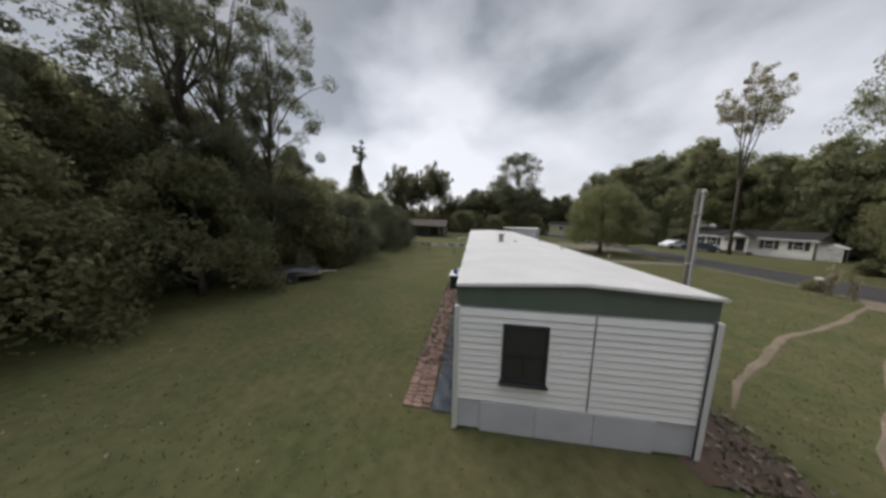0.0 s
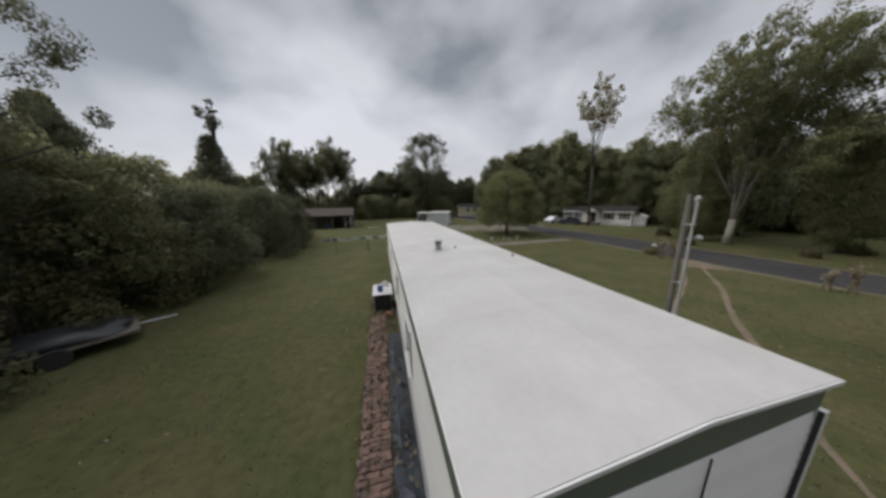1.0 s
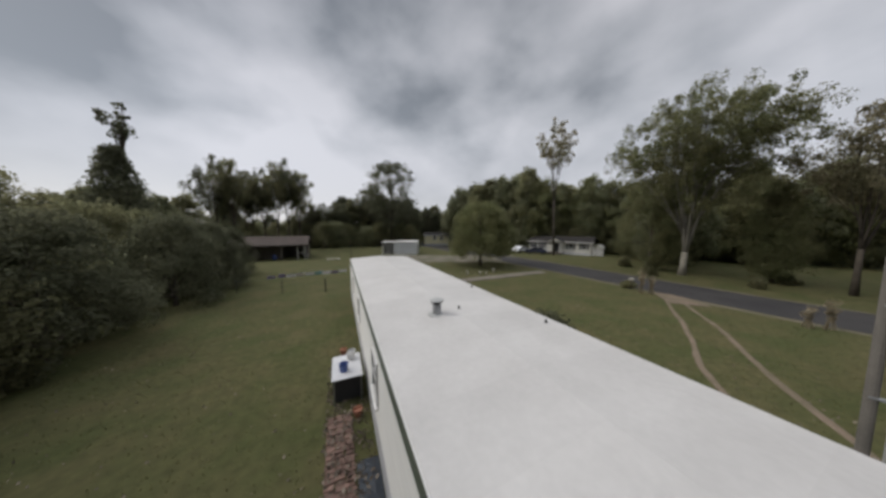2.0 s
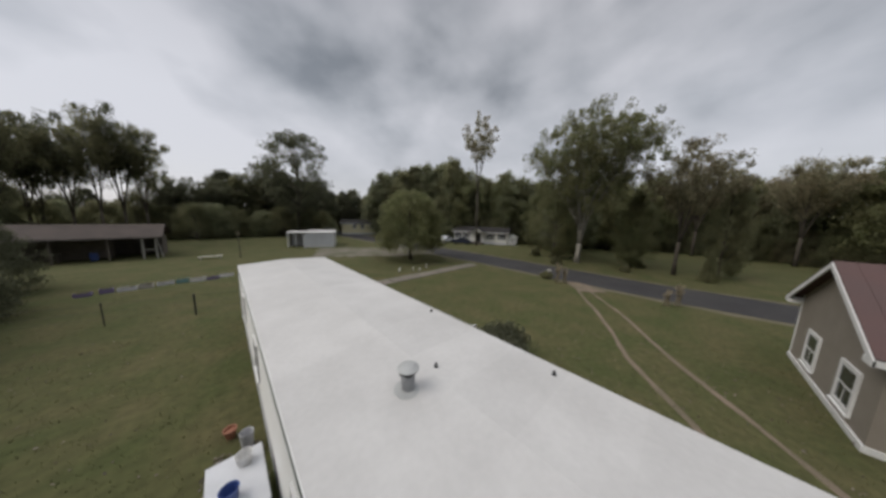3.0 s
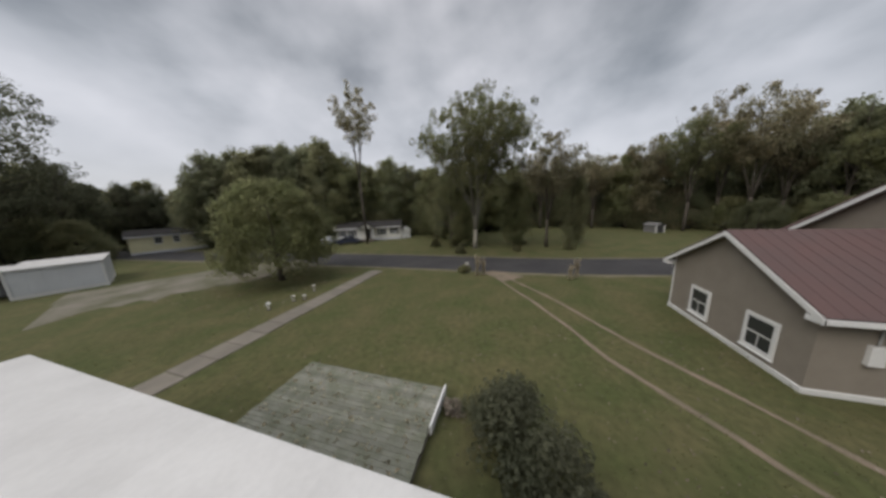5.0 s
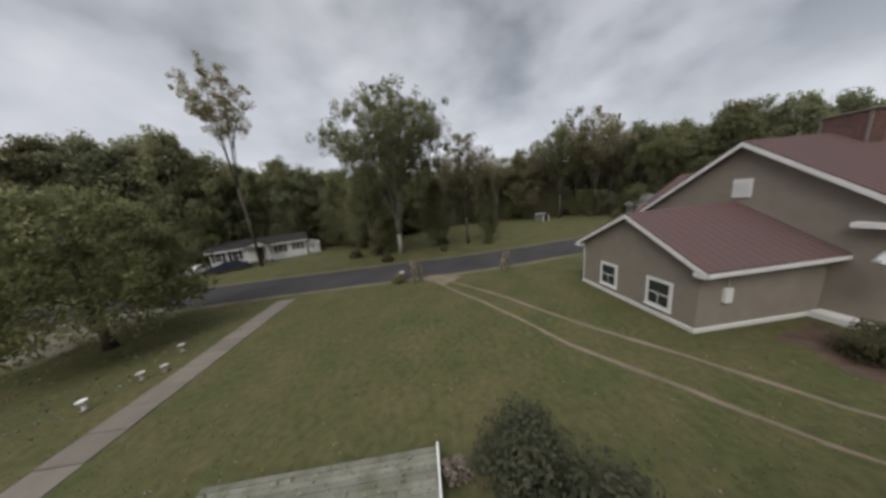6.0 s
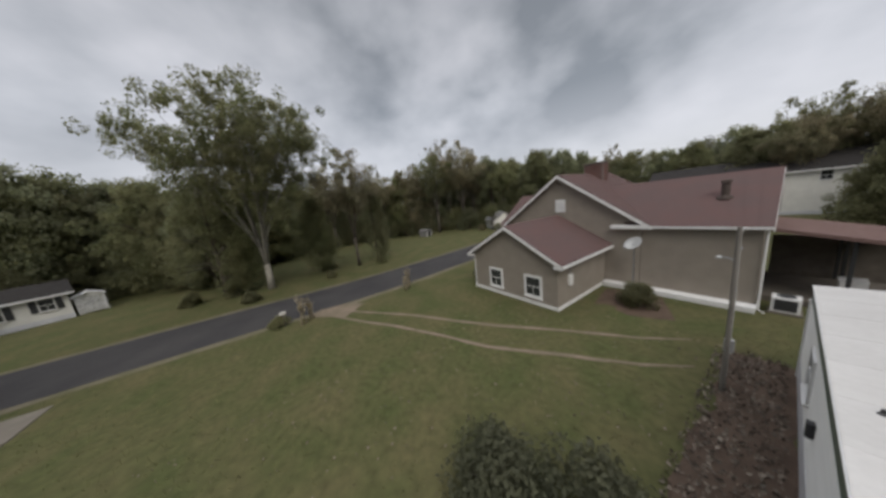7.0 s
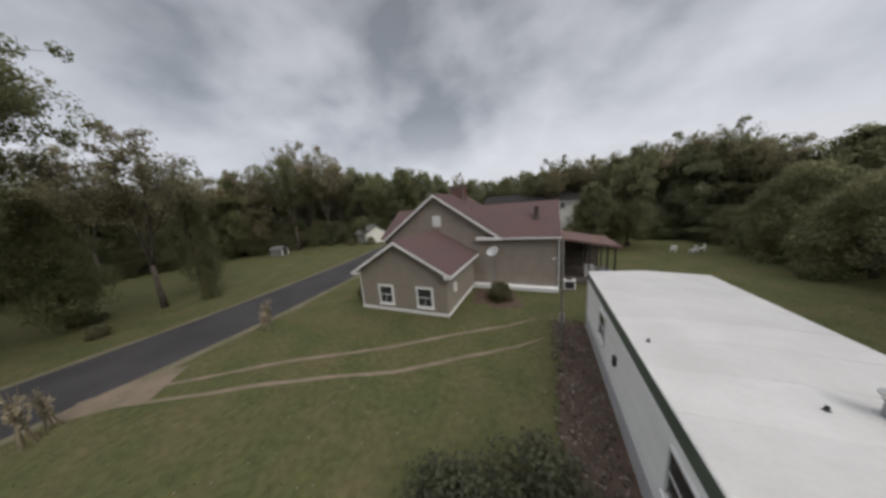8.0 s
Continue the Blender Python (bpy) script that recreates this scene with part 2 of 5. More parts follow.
M = {
    "lawn": material("lawn", (0.057, 0.064, 0.024), 0.95, 0.62, 0.5, 3.6, 0.6, col2=(0.086, 0.077, 0.036), spec=0.15),
    "grass": material("grass_blades", (0.078, 0.086, 0.035), 0.9, 0.3, 0.3, 8.0, 0, col2=(0.105, 0.097, 0.045), island=0.35, spec=0.15, through_light=0.25),
    "asphalt": material("asphalt", (0.033, 0.031, 0.032), 0.9, 0.25, 0.35, 35.0, 0.4, col2=(0.046, 0.043, 0.042), spec=0.25),
    "dirt": material("bare_dirt", (0.185, 0.142, 0.108), 0.95, 0.3, 0.8, 18.0, 0.6, col2=(0.125, 0.105, 0.072), spec=0.15),
    "gravel": material("gravel", (0.165, 0.145, 0.12), 0.95, 0.35, 0.45, 22.0, 0.7, col2=(0.085, 0.083, 0.05), spec=0.2),
    "concrete": material("concrete", (0.16, 0.14, 0.115), 0.9, 0.2, 1.1, 30.0, 0.3, rand=0.08, spec=0.3),
    "roof_white": material("white_roof_coating", (0.50, 0.482, 0.465), 0.5, 0.10, 0.9, 9.0, 0.22, col2=(0.44, 0.423, 0.407), rand=0.03),
    "siding_white": material("white_vinyl_siding", (0.84, 0.83, 0.81), 0.5, 0.05, 1.2, 40.0, 0.06, rand=0.03),
    "skirting": material("skirting_panel", (0.55, 0.55, 0.57), 0.6, 0.12, 1.5, 30.0, 0.1, rand=0.04),
    "green_band": material("dark_green_metal", (0.115, 0.145, 0.115), 0.5, 0.2, 1.5, 30.0, 0.08),
    "white_trim": material("white_trim_paint", (0.66, 0.65, 0.635), 0.5, 0.08, 2.0, 40.0, 0.05),
    "dark_trim": material("dark_trim", (0.03, 0.03, 0.032), 0.5, 0.2, 2.0, 40.0, 0.05),
    "taupe": material("taupe_siding", (0.265, 0.229, 0.19), 0.8, 0.13, 1.4, 26.0, 0.5, bands=("z", 0.18, 1.6)),
    "red_roof": material("red_metal_roof", (0.098, 0.06, 0.056), 0.8, 0.14, 0.7, 18.0, 0.08, col2=(0.088, 0.06, 0.057), rand=0.03, spec=0.15),
    "brick": material("red_brick", (0.135, 0.066, 0.054), 0.85, 0.25, 4.0, 30.0, 0.4, rand=0.25),
    "mortar": material("mortar", (0.26, 0.24, 0.22), 0.9, 0.15, 4.0, 40.0, 0.3),
    "galv": material("galvanised_steel", (0.36, 0.37, 0.38), 0.45, 0.2, 5.0, 40.0, 0.05, metal=0.8),
    "grey_plastic": material("grey_dish_paint", (0.36, 0.36, 0.35), 0.5, 0.1, 4.0, 40.0, 0.03),
    "pole_wood": material("weathered_pole_wood", (0.17, 0.155, 0.135), 0.9, 0.25, 2.0, 30.0, 0.4),
    "old_wood": material("weathered_boards", (0.135, 0.115, 0.095), 0.9, 0.3, 2.0, 26.0, 0.4, rand=0.2),
    "deck_grey": material("weathered_deck_boards", (0.17, 0.165, 0.135), 0.9, 0.35, 2.2, 16.0, 0.4, col2=(0.10, 0.105, 0.07), rand=0.2),
    "shingle_grey": material("grey_shingles", (0.15, 0.145, 0.14), 0.92, 0.25, 1.5, 22.0, 0.5, rand=0.12),
    "shingle_dark": material("dark_shingles", (0.034, 0.031, 0.03), 0.95, 0.25, 1.5, 22.0, 0.5, rand=0.1, spec=0.15),
    "shingle_brown": material("brown_rusty_roofing", (0.076, 0.056, 0.047), 0.9, 0.3, 0.8, 18.0, 0.4, rand=0.15),
    "cream": material("cream_siding", (0.64, 0.59, 0.37), 0.7, 0.12, 1.5, 26.0, 0.3, bands=("z", 0.2, 1.2)),
    "pale_siding": material("pale_siding", (0.66, 0.64, 0.59), 0.65, 0.1, 1.5, 26.0, 0.3, bands=("z", 0.2, 1.2)),
    "shed_white": material("white_sheet_metal", (0.56, 0.57, 0.58), 0.45, 0.1, 0.8, 20.0, 0.1, rand=0.05),
    "bark": material("bark", (0.085, 0.072, 0.058), 0.95, 0.35, 2.0, 14.0, 0.8, spec=0.2),
    "bark_pale": material("pale_bark", (0.27, 0.25, 0.21), 0.9, 0.35, 1.6, 10.0, 0.6, spec=0.2),
    "leaf": material("green_leaves", (0.142, 0.153, 0.09), 0.75, 0.25, 0.35, 6.0, 0, col2=(0.153, 0.152, 0.094), rand=0.18, island=0.28, spec=0.25, through_light=0.66),
    "leaf_light": material("light_green_leaves", (0.125, 0.134, 0.066), 0.75, 0.25, 0.3, 6.0, 0, col2=(0.15, 0.143, 0.075), rand=0.15, island=0.32, spec=0.25, through_light=0.5),
    "leaf_dark": material("dark_leaves", (0.12, 0.122, 0.068), 0.8, 0.25, 0.35, 6.0, 0, col2=(0.134, 0.128, 0.073), rand=0.15, island=0.25, spec=0.2, through_light=0.64),
    "leaf_autumn": material("autumn_leaves", (0.19, 0.16, 0.105), 0.75, 0.3, 0.3, 5.0, 0, col2=(0.16, 0.152, 0.095), rand=0.15, island=0.45, spec=0.25, through_light=0.62),
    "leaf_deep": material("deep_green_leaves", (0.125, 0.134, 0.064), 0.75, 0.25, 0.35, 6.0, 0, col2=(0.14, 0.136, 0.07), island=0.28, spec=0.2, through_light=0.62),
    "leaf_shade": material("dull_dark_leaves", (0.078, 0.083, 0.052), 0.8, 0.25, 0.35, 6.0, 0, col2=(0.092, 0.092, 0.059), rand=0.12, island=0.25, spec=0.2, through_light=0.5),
    "verge": material("sandy_grass_verge", (0.10, 0.092, 0.055), 0.95, 0.35, 0.8, 18.0, 0.6, col2=(0.14, 0.12, 0.085), spec=0.15),
    "porch_roof": material("faded_red_porch_roof", (0.16, 0.10, 0.088), 0.7, 0.16, 0.7, 18.0, 0.08, spec=0.3),
    "leaf_tan": material("dry_tan_foliage", (0.31, 0.265, 0.185), 0.85, 0.3, 1.0, 8.0, 0, rand=0.15, island=0.3, spec=0.2, through_light=0.3),
    "litter": material("leaf_litter", (0.125, 0.098, 0.078), 0.9, 0.3, 1.0, 9.0, 0, col2=(0.175, 0.15, 0.12), island=0.55, spec=0.2),
    "mulch": material("mulch", (0.10, 0.07, 0.052), 0.95, 0.35, 1.5, 20.0, 0.7, spec=0.15),
    "red_paint": material("red_paint", (0.33, 0.04, 0.035), 0.5, 0.15, 3.0, 30.0, 0.05),
    "blue_plastic": material("blue_plastic", (0.06, 0.10, 0.28), 0.45, 0.15, 3.0, 30.0, 0.05),
    "terracotta": material("terracotta", (0.30, 0.13, 0.08), 0.8, 0.2, 4.0, 30.0, 0.2, rand=0.2),
    "black_rubber": material("black_rubber", (0.02, 0.02, 0.021), 0.8, 0.2, 5.0, 40.0, 0.2),
    "tarp": material("dark_tarp", (0.022, 0.023, 0.026), 0.45, 0.25, 1.5, 12.0, 0.4),
    "car_white": material("white_car_paint", (0.62, 0.63, 0.65), 0.25, 0.04, 2.0, 30.0, 0.0),
    "car_dark": material("dark_car_paint", (0.03, 0.035, 0.06), 0.25, 0.04, 2.0, 30.0, 0.0),
    "stone": material("pale_stone", (0.42, 0.40, 0.36), 0.9, 0.2, 4.0, 30.0, 0.3, rand=0.15),
    "purple_plastic": material("faded_purple_plastic", (0.17, 0.135, 0.25), 0.5, 0.15, 3.0, 30.0, 0.05),
    "teal_plastic": material("teal_plastic", (0.14, 0.27, 0.27), 0.5, 0.15, 3.0, 30.0, 0.05),
    "blue_grey_sheet": material("blue_grey_plastic_sheet", (0.10, 0.115, 0.14), 0.5, 0.3, 2.0, 20.0, 0.3),
    "path_brick": material("worn_path_brick", (0.20, 0.125, 0.10), 0.9, 0.3, 4.0, 30.0, 0.4, rand=0.35),
}
glass = bpy.data.materials.new("window_glass")
glass.use_nodes = True
gb = glass.node_tree.nodes["Principled BSDF"]
gb.inputs["Base Color"].default_value, gb.inputs["Roughness"].default_value = (0.035, 0.037, 0.038, 1), 0.08
gb.inputs["Specular IOR Level"].default_value = 0.6
M["glass"] = glass


# ---- building helpers ----
def mesh_of(bm, name, mat, smooth=False):
    bmesh.ops.recalc_face_normals(bm, faces=bm.faces)
    me = bpy.data.meshes.new(name)
    bm.to_mesh(me)
    bm.free()
    me.materials.append(M[mat])
    if smooth:
        for p in me.polygons:
            p.use_smooth = True
    return me


def part(name, bm, mat, parent, label="", smooth=False):
    ob = new(name, mesh_of(bm, name, mat, smooth))
    ob.parent = parent
    return tagged(ob, label)


def piece(name, me, parent, m=None):
    ob = new(name, me)
    ob.parent = parent
    if m is not None:
        ob.matrix_local = m
    return ob


def thing(name, at, label, category, group="", kind=""):
    ob = new(name)
    ob.matrix_world = at
    ob.empty_display_size = 0.2
    return tagged(ob, label, category, group, kind)


def single(name, bm, mat, label, category, at=None, group="", kind="", smooth=False):
    ob = new(name, mesh_of(bm, name, mat, smooth))
    if at is not None:
        ob.matrix_world = at
    return tagged(ob, label, category, group, kind)


def box(x0, y0, z0, x1, y1, z1, bm=None, bevel=0.0):
    own = bm if bm is not None else bmesh.new()
    vs = [own.verts.new((x, y, z)) for x in (x0, x1) for y in (y0, y1) for z in (z0, z1)]
    fs = [own.faces.new([vs[i] for i in f]) for f in ((0, 1, 3, 2), (4, 6, 7, 5), (0, 4, 5, 1), (2, 3, 7, 6), (0, 2, 6, 4), (1, 5, 7, 3))]
    if bevel:
        bmesh.ops.bevel(own, geom=list({e for f in fs for e in f.edges}), offset=bevel, segments=2, affect="EDGES", profile=0.5)
    return own


def slab(corners, thick, bm=None, drop=(0, 0, -1)):
    """A plate: its upper corners in order, and how thick it is along drop."""
    own = bm if bm is not None else bmesh.new()
    d = Vector(drop) * thick
    a = [own.verts.new(c) for c in corners]
    b = [own.verts.new(Vector(c) + d) for c in corners]
    n = len(a)
    own.faces.new(a)
    own.faces.new(b[::-1])
    for i in range(n):
        own.faces.new((a[i], b[i], b[(i + 1) % n], a[(i + 1) % n]))
    return own


def tube(points, radii, sides=8, bm=None, caps=True):
    own = bm if bm is not None else bmesh.new()
    pts = [Vector(p) for p in points]
    rings = []
    for i, p in enumerate(pts):
        d = (pts[min(i + 1, len(pts) - 1)] - pts[max(i - 1, 0)]).normalized()
        u = d.orthogonal().normalized() if abs(d.z) > 0.98 else d.cross(Vector((0, 0, 1))).normalized()
        w = d.cross(u)
        r = radii[i] if isinstance(radii, (list, tuple)) else radii
        rings.append([own.verts.new(p + (u * math.cos(a) + w * math.sin(a)) * r) for a in (2 * math.pi * k / sides for k in range(sides))])
    for a, b in zip(rings, rings[1:]):
        for k in range(sides):
            own.faces.new((a[k], a[(k + 1) % sides], b[(k + 1) % sides], b[k]))
    if caps:
        own.faces.new(rings[0][::-1])
        own.faces.new(rings[-1])
    return own


def lathe(profile, sides=20, bm=None, at=(0, 0, 0)):
    own = bm if bm is not None else bmesh.new()
    rings = [[own.verts.new((at[0] + r * math.cos(2 * math.pi * k / sides), at[1] + r * math.sin(2 * math.pi * k / sides), at[2] + z)) for k in range(sides)] for r, z in profile]
    for a, b in zip(rings, rings[1:]):
        for k in range(sides):
            own.faces.new((a[k], a[(k + 1) % sides], b[(k + 1) % sides], b[k]))
    own.faces.new(rings[0][::-1])
    own.faces.new(rings[-1])
    return own


def blob(r, seed, rough=0.2, squash=(1, 1, 1), at=(0, 0, 0), detail=3):
    own = bmesh.new()
    bmesh.ops.create_icosphere(own, subdivisions=detail, radius=1)
    for v in own.verts:
        k = 1 + rough * noise.noise(v.co * 1.7 + Vector((seed * 7.3, seed, 0)))
        v.co = Vector((v.co.x * squash[0], v.co.y * squash[1], v.co.z * squash[2])) * r * k + Vector(at)
    return own


# ---- ground, road, paths ----
def road_mid(y):
    """The road's middle line, as x over y."""
    return 27.85 + 0.085 * max(0.0, 8.0 - y) + 0.0032 * max(0.0, 8.0 - y) ** 2 - 0.010 * max(0.0, y - 20.0) ** 1.4


def ribbon(points, half, z, thick, jag=0.0, rnd=None):
    """A strip of ground cover along a line of (x, y) points; thin strips run out to a point."""
    own = bmesh.new()
    rows, skirt = [], min(0.12, half * 0.7)
    for i, (x, y) in enumerate(points):
        ax, ay = points[max(i - 1, 0)]
        bx, by = points[min(i + 1, len(points) - 1)]
        d = Vector((bx - ax, by - ay, 0)).normalized()
        n = Vector((-d.y, d.x, 0))
        w0, w1 = (half * (1 + (rnd.uniform(-jag, jag) if rnd else 0)) for _ in range(2))
        if half < 0.2 and i > len(points) - 6:
            w0, w1 = (w * (len(points) - 1 - i + 0.3) / 6 for w in (w0, w1))
        rows.append([own.verts.new(Vector((x, y, zz)) + n * s) for s, zz in ((w0 + skirt, z - thick), (w0, z), (0, z + 0.02 * half), (-w1, z), (-w1 - skirt, z - thick))])
    for a, b in zip(rows, rows[1:]):
        for k in range(4):
            own.faces.new((a[k], a[k + 1], b[k + 1], b[k]))
    return own


gbm = bmesh.new()
steps = [-1500, -600, -250, -120] + [v for v in range(-80, 121, 4)] + [180, 300, 600, 1500]
grid = [[gbm.verts.new((x, y, 0.0 if -30 < x < 70 and -50 < y < 90 else -0.05)) for y in steps] for x in steps]
for a, b in zip(grid, grid[1:]):
    for k in range(len(steps) - 1):
        gbm.faces.new((a[k], b[k], b[k + 1], a[k + 1]))
ground = single("ground", gbm, "lawn", "mown yellow-green lawn with worn patches", "ground", kind="structure")

rr = random.Random(5)
single("road", ribbon([(road_mid(y), y) for y in range(-70, 131, 4)], 2.95, 0.035, 0.05), "asphalt", "dark worn asphalt country road", "road", kind="structure")
for side, lab in ((-1, "near"), (1, "far")):
    single("road_verge", ribbon([(road_mid(y) + side * 3.3, y) for y in range(-70, 100, 2)], 0.28, 0.012, 0.03, 0.5, rr), "verge", "pale sandy verge along the asphalt", "verge", kind="structure")
single("cross_road", ribbon([(30.5 + 0.0 * k - 3.4 * k + 0.02 * k * k, 37.5 + 1.6 * k) for k in range(0, 7)], 2.0, 0.02, 0.04, 0.12, rr), "gravel", "pale gravel lane joining the road", "lane", kind="structure")
single("gravel_lot", ribbon([(9.5 + 0.8 * k, 43.6 - 0.36 * k) for k in range(0, 21)], 3.9, 0.016, 0.04, 0.3, rr), "gravel", "bare sandy patch beside the lawn", "ground", kind="structure")

drive = thing("driveway", pose(0, 0, 0), "two worn dirt wheel tracks across the lawn", "driveway", kind="structure")
for pts in ([(24.6, 11.2), (22.4, 9.85), (18.9, 7.3), (15.8, 5.55), (13.95, 4.45), (11.4, 2.6), (8.6, 0.8), (6.6, -0.9)],
            [(23.9, 11.9), (20.4, 9.95), (18.0, 8.5), (14.9, 7.0), (12.8, 6.1), (10.55, 4.5), (7.9, 2.7), (6.3, 1.2)]):
    fine = []
    for (ax, ay), (bx, by) in zip(pts, pts[1:]):
        fine += [(ax + (bx - ax) * k / 4, ay + (by - ay) * k / 4) for k in range(4)]
    part("wheel_track", ribbon(fine, 0.085, 0.018, 0.03, 0.45, rr), "dirt", drive)
part("apron", ribbon([(25.6, 12.4), (24.6, 11.6), (23.6, 10.6), (22.8, 9.9)], 1.35, 0.012, 0.03, 0.25, rr), "dirt", drive)

footpath = thing("footpath", pose(0, 0, 0), "pale concrete slab walk to the road", "footpath", kind="structure")
slab_me = mesh_of(box(-0.55, -0.72, -0.05, 0.55, 0.72, 0.045, bevel=0.012), "paving_slab", "concrete")
for k in range(15):
    piece("paving_slab", slab_me, footpath, pose(6.9 + 1.13 * k, 23.75 + 0.012 * k + rr.uniform(-0.02, 0.02), rr.uniform(-0.01, 0.006), rr.uniform(-0.5, 0.5), rr.uniform(-0.5, 0.5), rr.uniform(-0.8, 0.8)))

# ---- white mobile home ----
TW, TL, EAVE, RISE, WALL_TOP, SKIRT = 4.6, 22.4, 3.2, 0.13, 2.74, 0.72
home = thing("mobile_home", pose(0, 0, 0), "long white mobile home with a flat white coated roof", "mobile home")
IN, INX = 0.05, 0.0
part("core", box(INX + 0.03, IN + 0.03, 0.05, TW - INX - 0.03, TL - IN - 0.03, WALL_TOP - 0.01), "skirting", home)
# dark green band under the eaves, following the low gable
bm = bmesh.new()
prof = [(INX + 0.012, WALL_TOP), (TW - INX - 0.012, WALL_TOP), (TW - INX - 0.012, EAVE - 0.05), (TW / 2, EAVE + RISE - 0.06), (INX + 0.012, EAVE - 0.05)]
slab([(x, IN + 0.012, z) for x, z in prof], TL - 2 * IN - 0.024, bm, (0, 1, 0))
part("eave_band", bm, "green_band", home, "dark green metal band below the eaves")
course, planks = 0.14, int((WALL_TOP - SKIRT) / 0.14)


def plank_mesh(length, along):
    """One lap-siding board, thicker at its lower edge."""
    prof = [(0, 0), (0.027, 0.0), (0.03, 0.01), (0.004, course + 0.004), (0, course + 0.004)]
    return slab([((0, -o, z) if along == "x" else (o, 0, z)) for o, z in prof], length, None, (1, 0, 0) if along == "x" else (0, 1, 0))


m_end, m_side = (mesh_of(plank_mesh(n, a), "siding_board", "siding_white") for n, a in ((TW - 2 * INX, "x"), (TL - 2 * IN, "y")))
for k in range(planks):
    z = SKIRT + k * course
    piece("siding_board", m_end, home, pose(INX, IN + 0.03, z))
    piece("siding_board", m_side, home, pose(TW - INX - 0.03, IN, z))
    piece("siding_board", m_side, home, Matrix.Translation((INX + 0.03, TL - IN, z)) @ pose(0, 0, 0, 0, 0, 180))
    piece("siding_board", m_end, home, Matrix.Translation((TW - INX, TL - IN - 0.03, z)) @ pose(0, 0, 0, 0, 0, 180))
for x in (INX + 0.02, TW - INX - 0.02):
    for y in (IN, TL - IN):
        part("corner_trim", box(x - 0.05, y - 0.05, 0.04, x + 0.05, y + 0.05, WALL_TOP + 0.004, bevel=0.006), "white_trim", home)
# thin dark strip down the end wall's right corner
part("corner_strip", box(TW - 0.075, IN - 0.045, 0.05, TW - 0.055, IN + 0.0, WALL_TOP, bevel=0.004), "dark_trim", home, "thin dark strip beside the corner trim")
skirt_me = mesh_of(box(0, -0.012, 0.02, 1.09, 0.012, SKIRT - 0.02, bevel=0.006), "skirting_panel", "skirting")
for k in range(20):
    for x in (INX + 0.01, TW - INX - 0.01):
        piece("skirting_panel", skirt_me, home, Matrix.Translation((x, IN + 0.06 + 1.104 * k, 0)) @ pose(0, 0, 0, 0, 0, 90))
for k in range(3):
    for y in (IN + 0.01, TL - IN - 0.01):
        piece("skirting_panel", skirt_me, home, Matrix.Translation((INX + 0.55 + 1.104 * k, y, 0)))
# roof sheets lapped along the length
SHEETS = 18
sl = TL / SHEETS
for side in (0, 1):
    x0, x1 = (0.0, TW / 2) if side == 0 else (TW, TW / 2)
    bm = slab([(x0, 0, EAVE), (x1, 0, EAVE + RISE), (x1, sl + 0.03, EAVE + RISE + 0.004), (x0, sl + 0.03, EAVE + 0.004)], 0.03, None)
    me = mesh_of(bm, "roof_sheet", "roof_white")
    for k in range(SHEETS):
        piece("roof_sheet", me, home, Matrix.Translation((0, k * sl - (0.03 if k == SHEETS - 1 else 0), 0)))
bm = box(-0.016, -0.02, EAVE - 0.05, 0.012, TL + 0.02, EAVE - 0.012)
part("drip_edge", bm, "white_trim", home)
part("drip_edge", box(TW - 0.012, -0.02, EAVE - 0.05, TW + 0.016, TL + 0.02, EAVE - 0.012), "white_trim", home)
for y in (-0.02, TL - 0.01):
    part("gable_edge", slab([(0, y, EAVE - 0.01), (TW / 2, y, EAVE + RISE - 0.01), (TW / 2, y + 0.03, EAVE + RISE - 0.01), (0, y + 0.03, EAVE - 0.01)], 0.05, slab([(TW, y, EAVE - 0.01), (TW / 2, y, EAVE + RISE - 0.01), (TW / 2, y + 0.03, EAVE + RISE - 0.01), (TW, y + 0.03, EAVE - 0.01)], 0.05)), "white_trim", home)


def window_unit(parent, at, w, h, trim=0.09, bars=True, trim_mat="white_trim", deep=0.05):
    """A sash window facing -y of its own frame: casing, sashes, panes, sill."""
    win = new("window")
    win.parent = parent
    win.matrix_local = at
    win.empty_display_size = 0.1
    bm = bmesh.new()
    for x0, z0, x1, z1 in ((-w / 2, -h / 2, -w / 2 + trim, h / 2), (w / 2 - trim, -h / 2, w / 2, h / 2), (-w / 2 + trim, h / 2 - trim, w / 2 - trim, h / 2), (-w / 2 + trim, -h / 2, w / 2 - trim, -h / 2 + trim)):
        box(x0, -deep, z0, x1, 0.02, z1, bm)
    part("window_frame", bm, trim_mat, win)
    iw, ih = w - 2 * trim, h - 2 * trim
    for lo, hi, y in ((-ih / 2, 0.0, -0.012), (0.0, ih / 2, -0.022)):
        part("pane", box(-iw / 2, y - 0.004, lo, iw / 2, y + 0.004, hi), "glass", win)
    if bars:
        bm = box(-iw / 2, -deep * 0.75, -0.025, iw / 2, -0.026, 0.025)
        part("meeting_rail", bm, trim_mat, win)
        part("glazing_bar", box(-0.014, -0.034, -ih / 2, 0.014, -0.0265, -0.025), trim_mat, win)
    part("window_sill", box(-w / 2 - 0.04, -deep - 0.05, -h / 2 - 0.05, w / 2 + 0.04, 0.0, -h / 2 - 0.002, bevel=0.006), trim_mat, win)
    return win


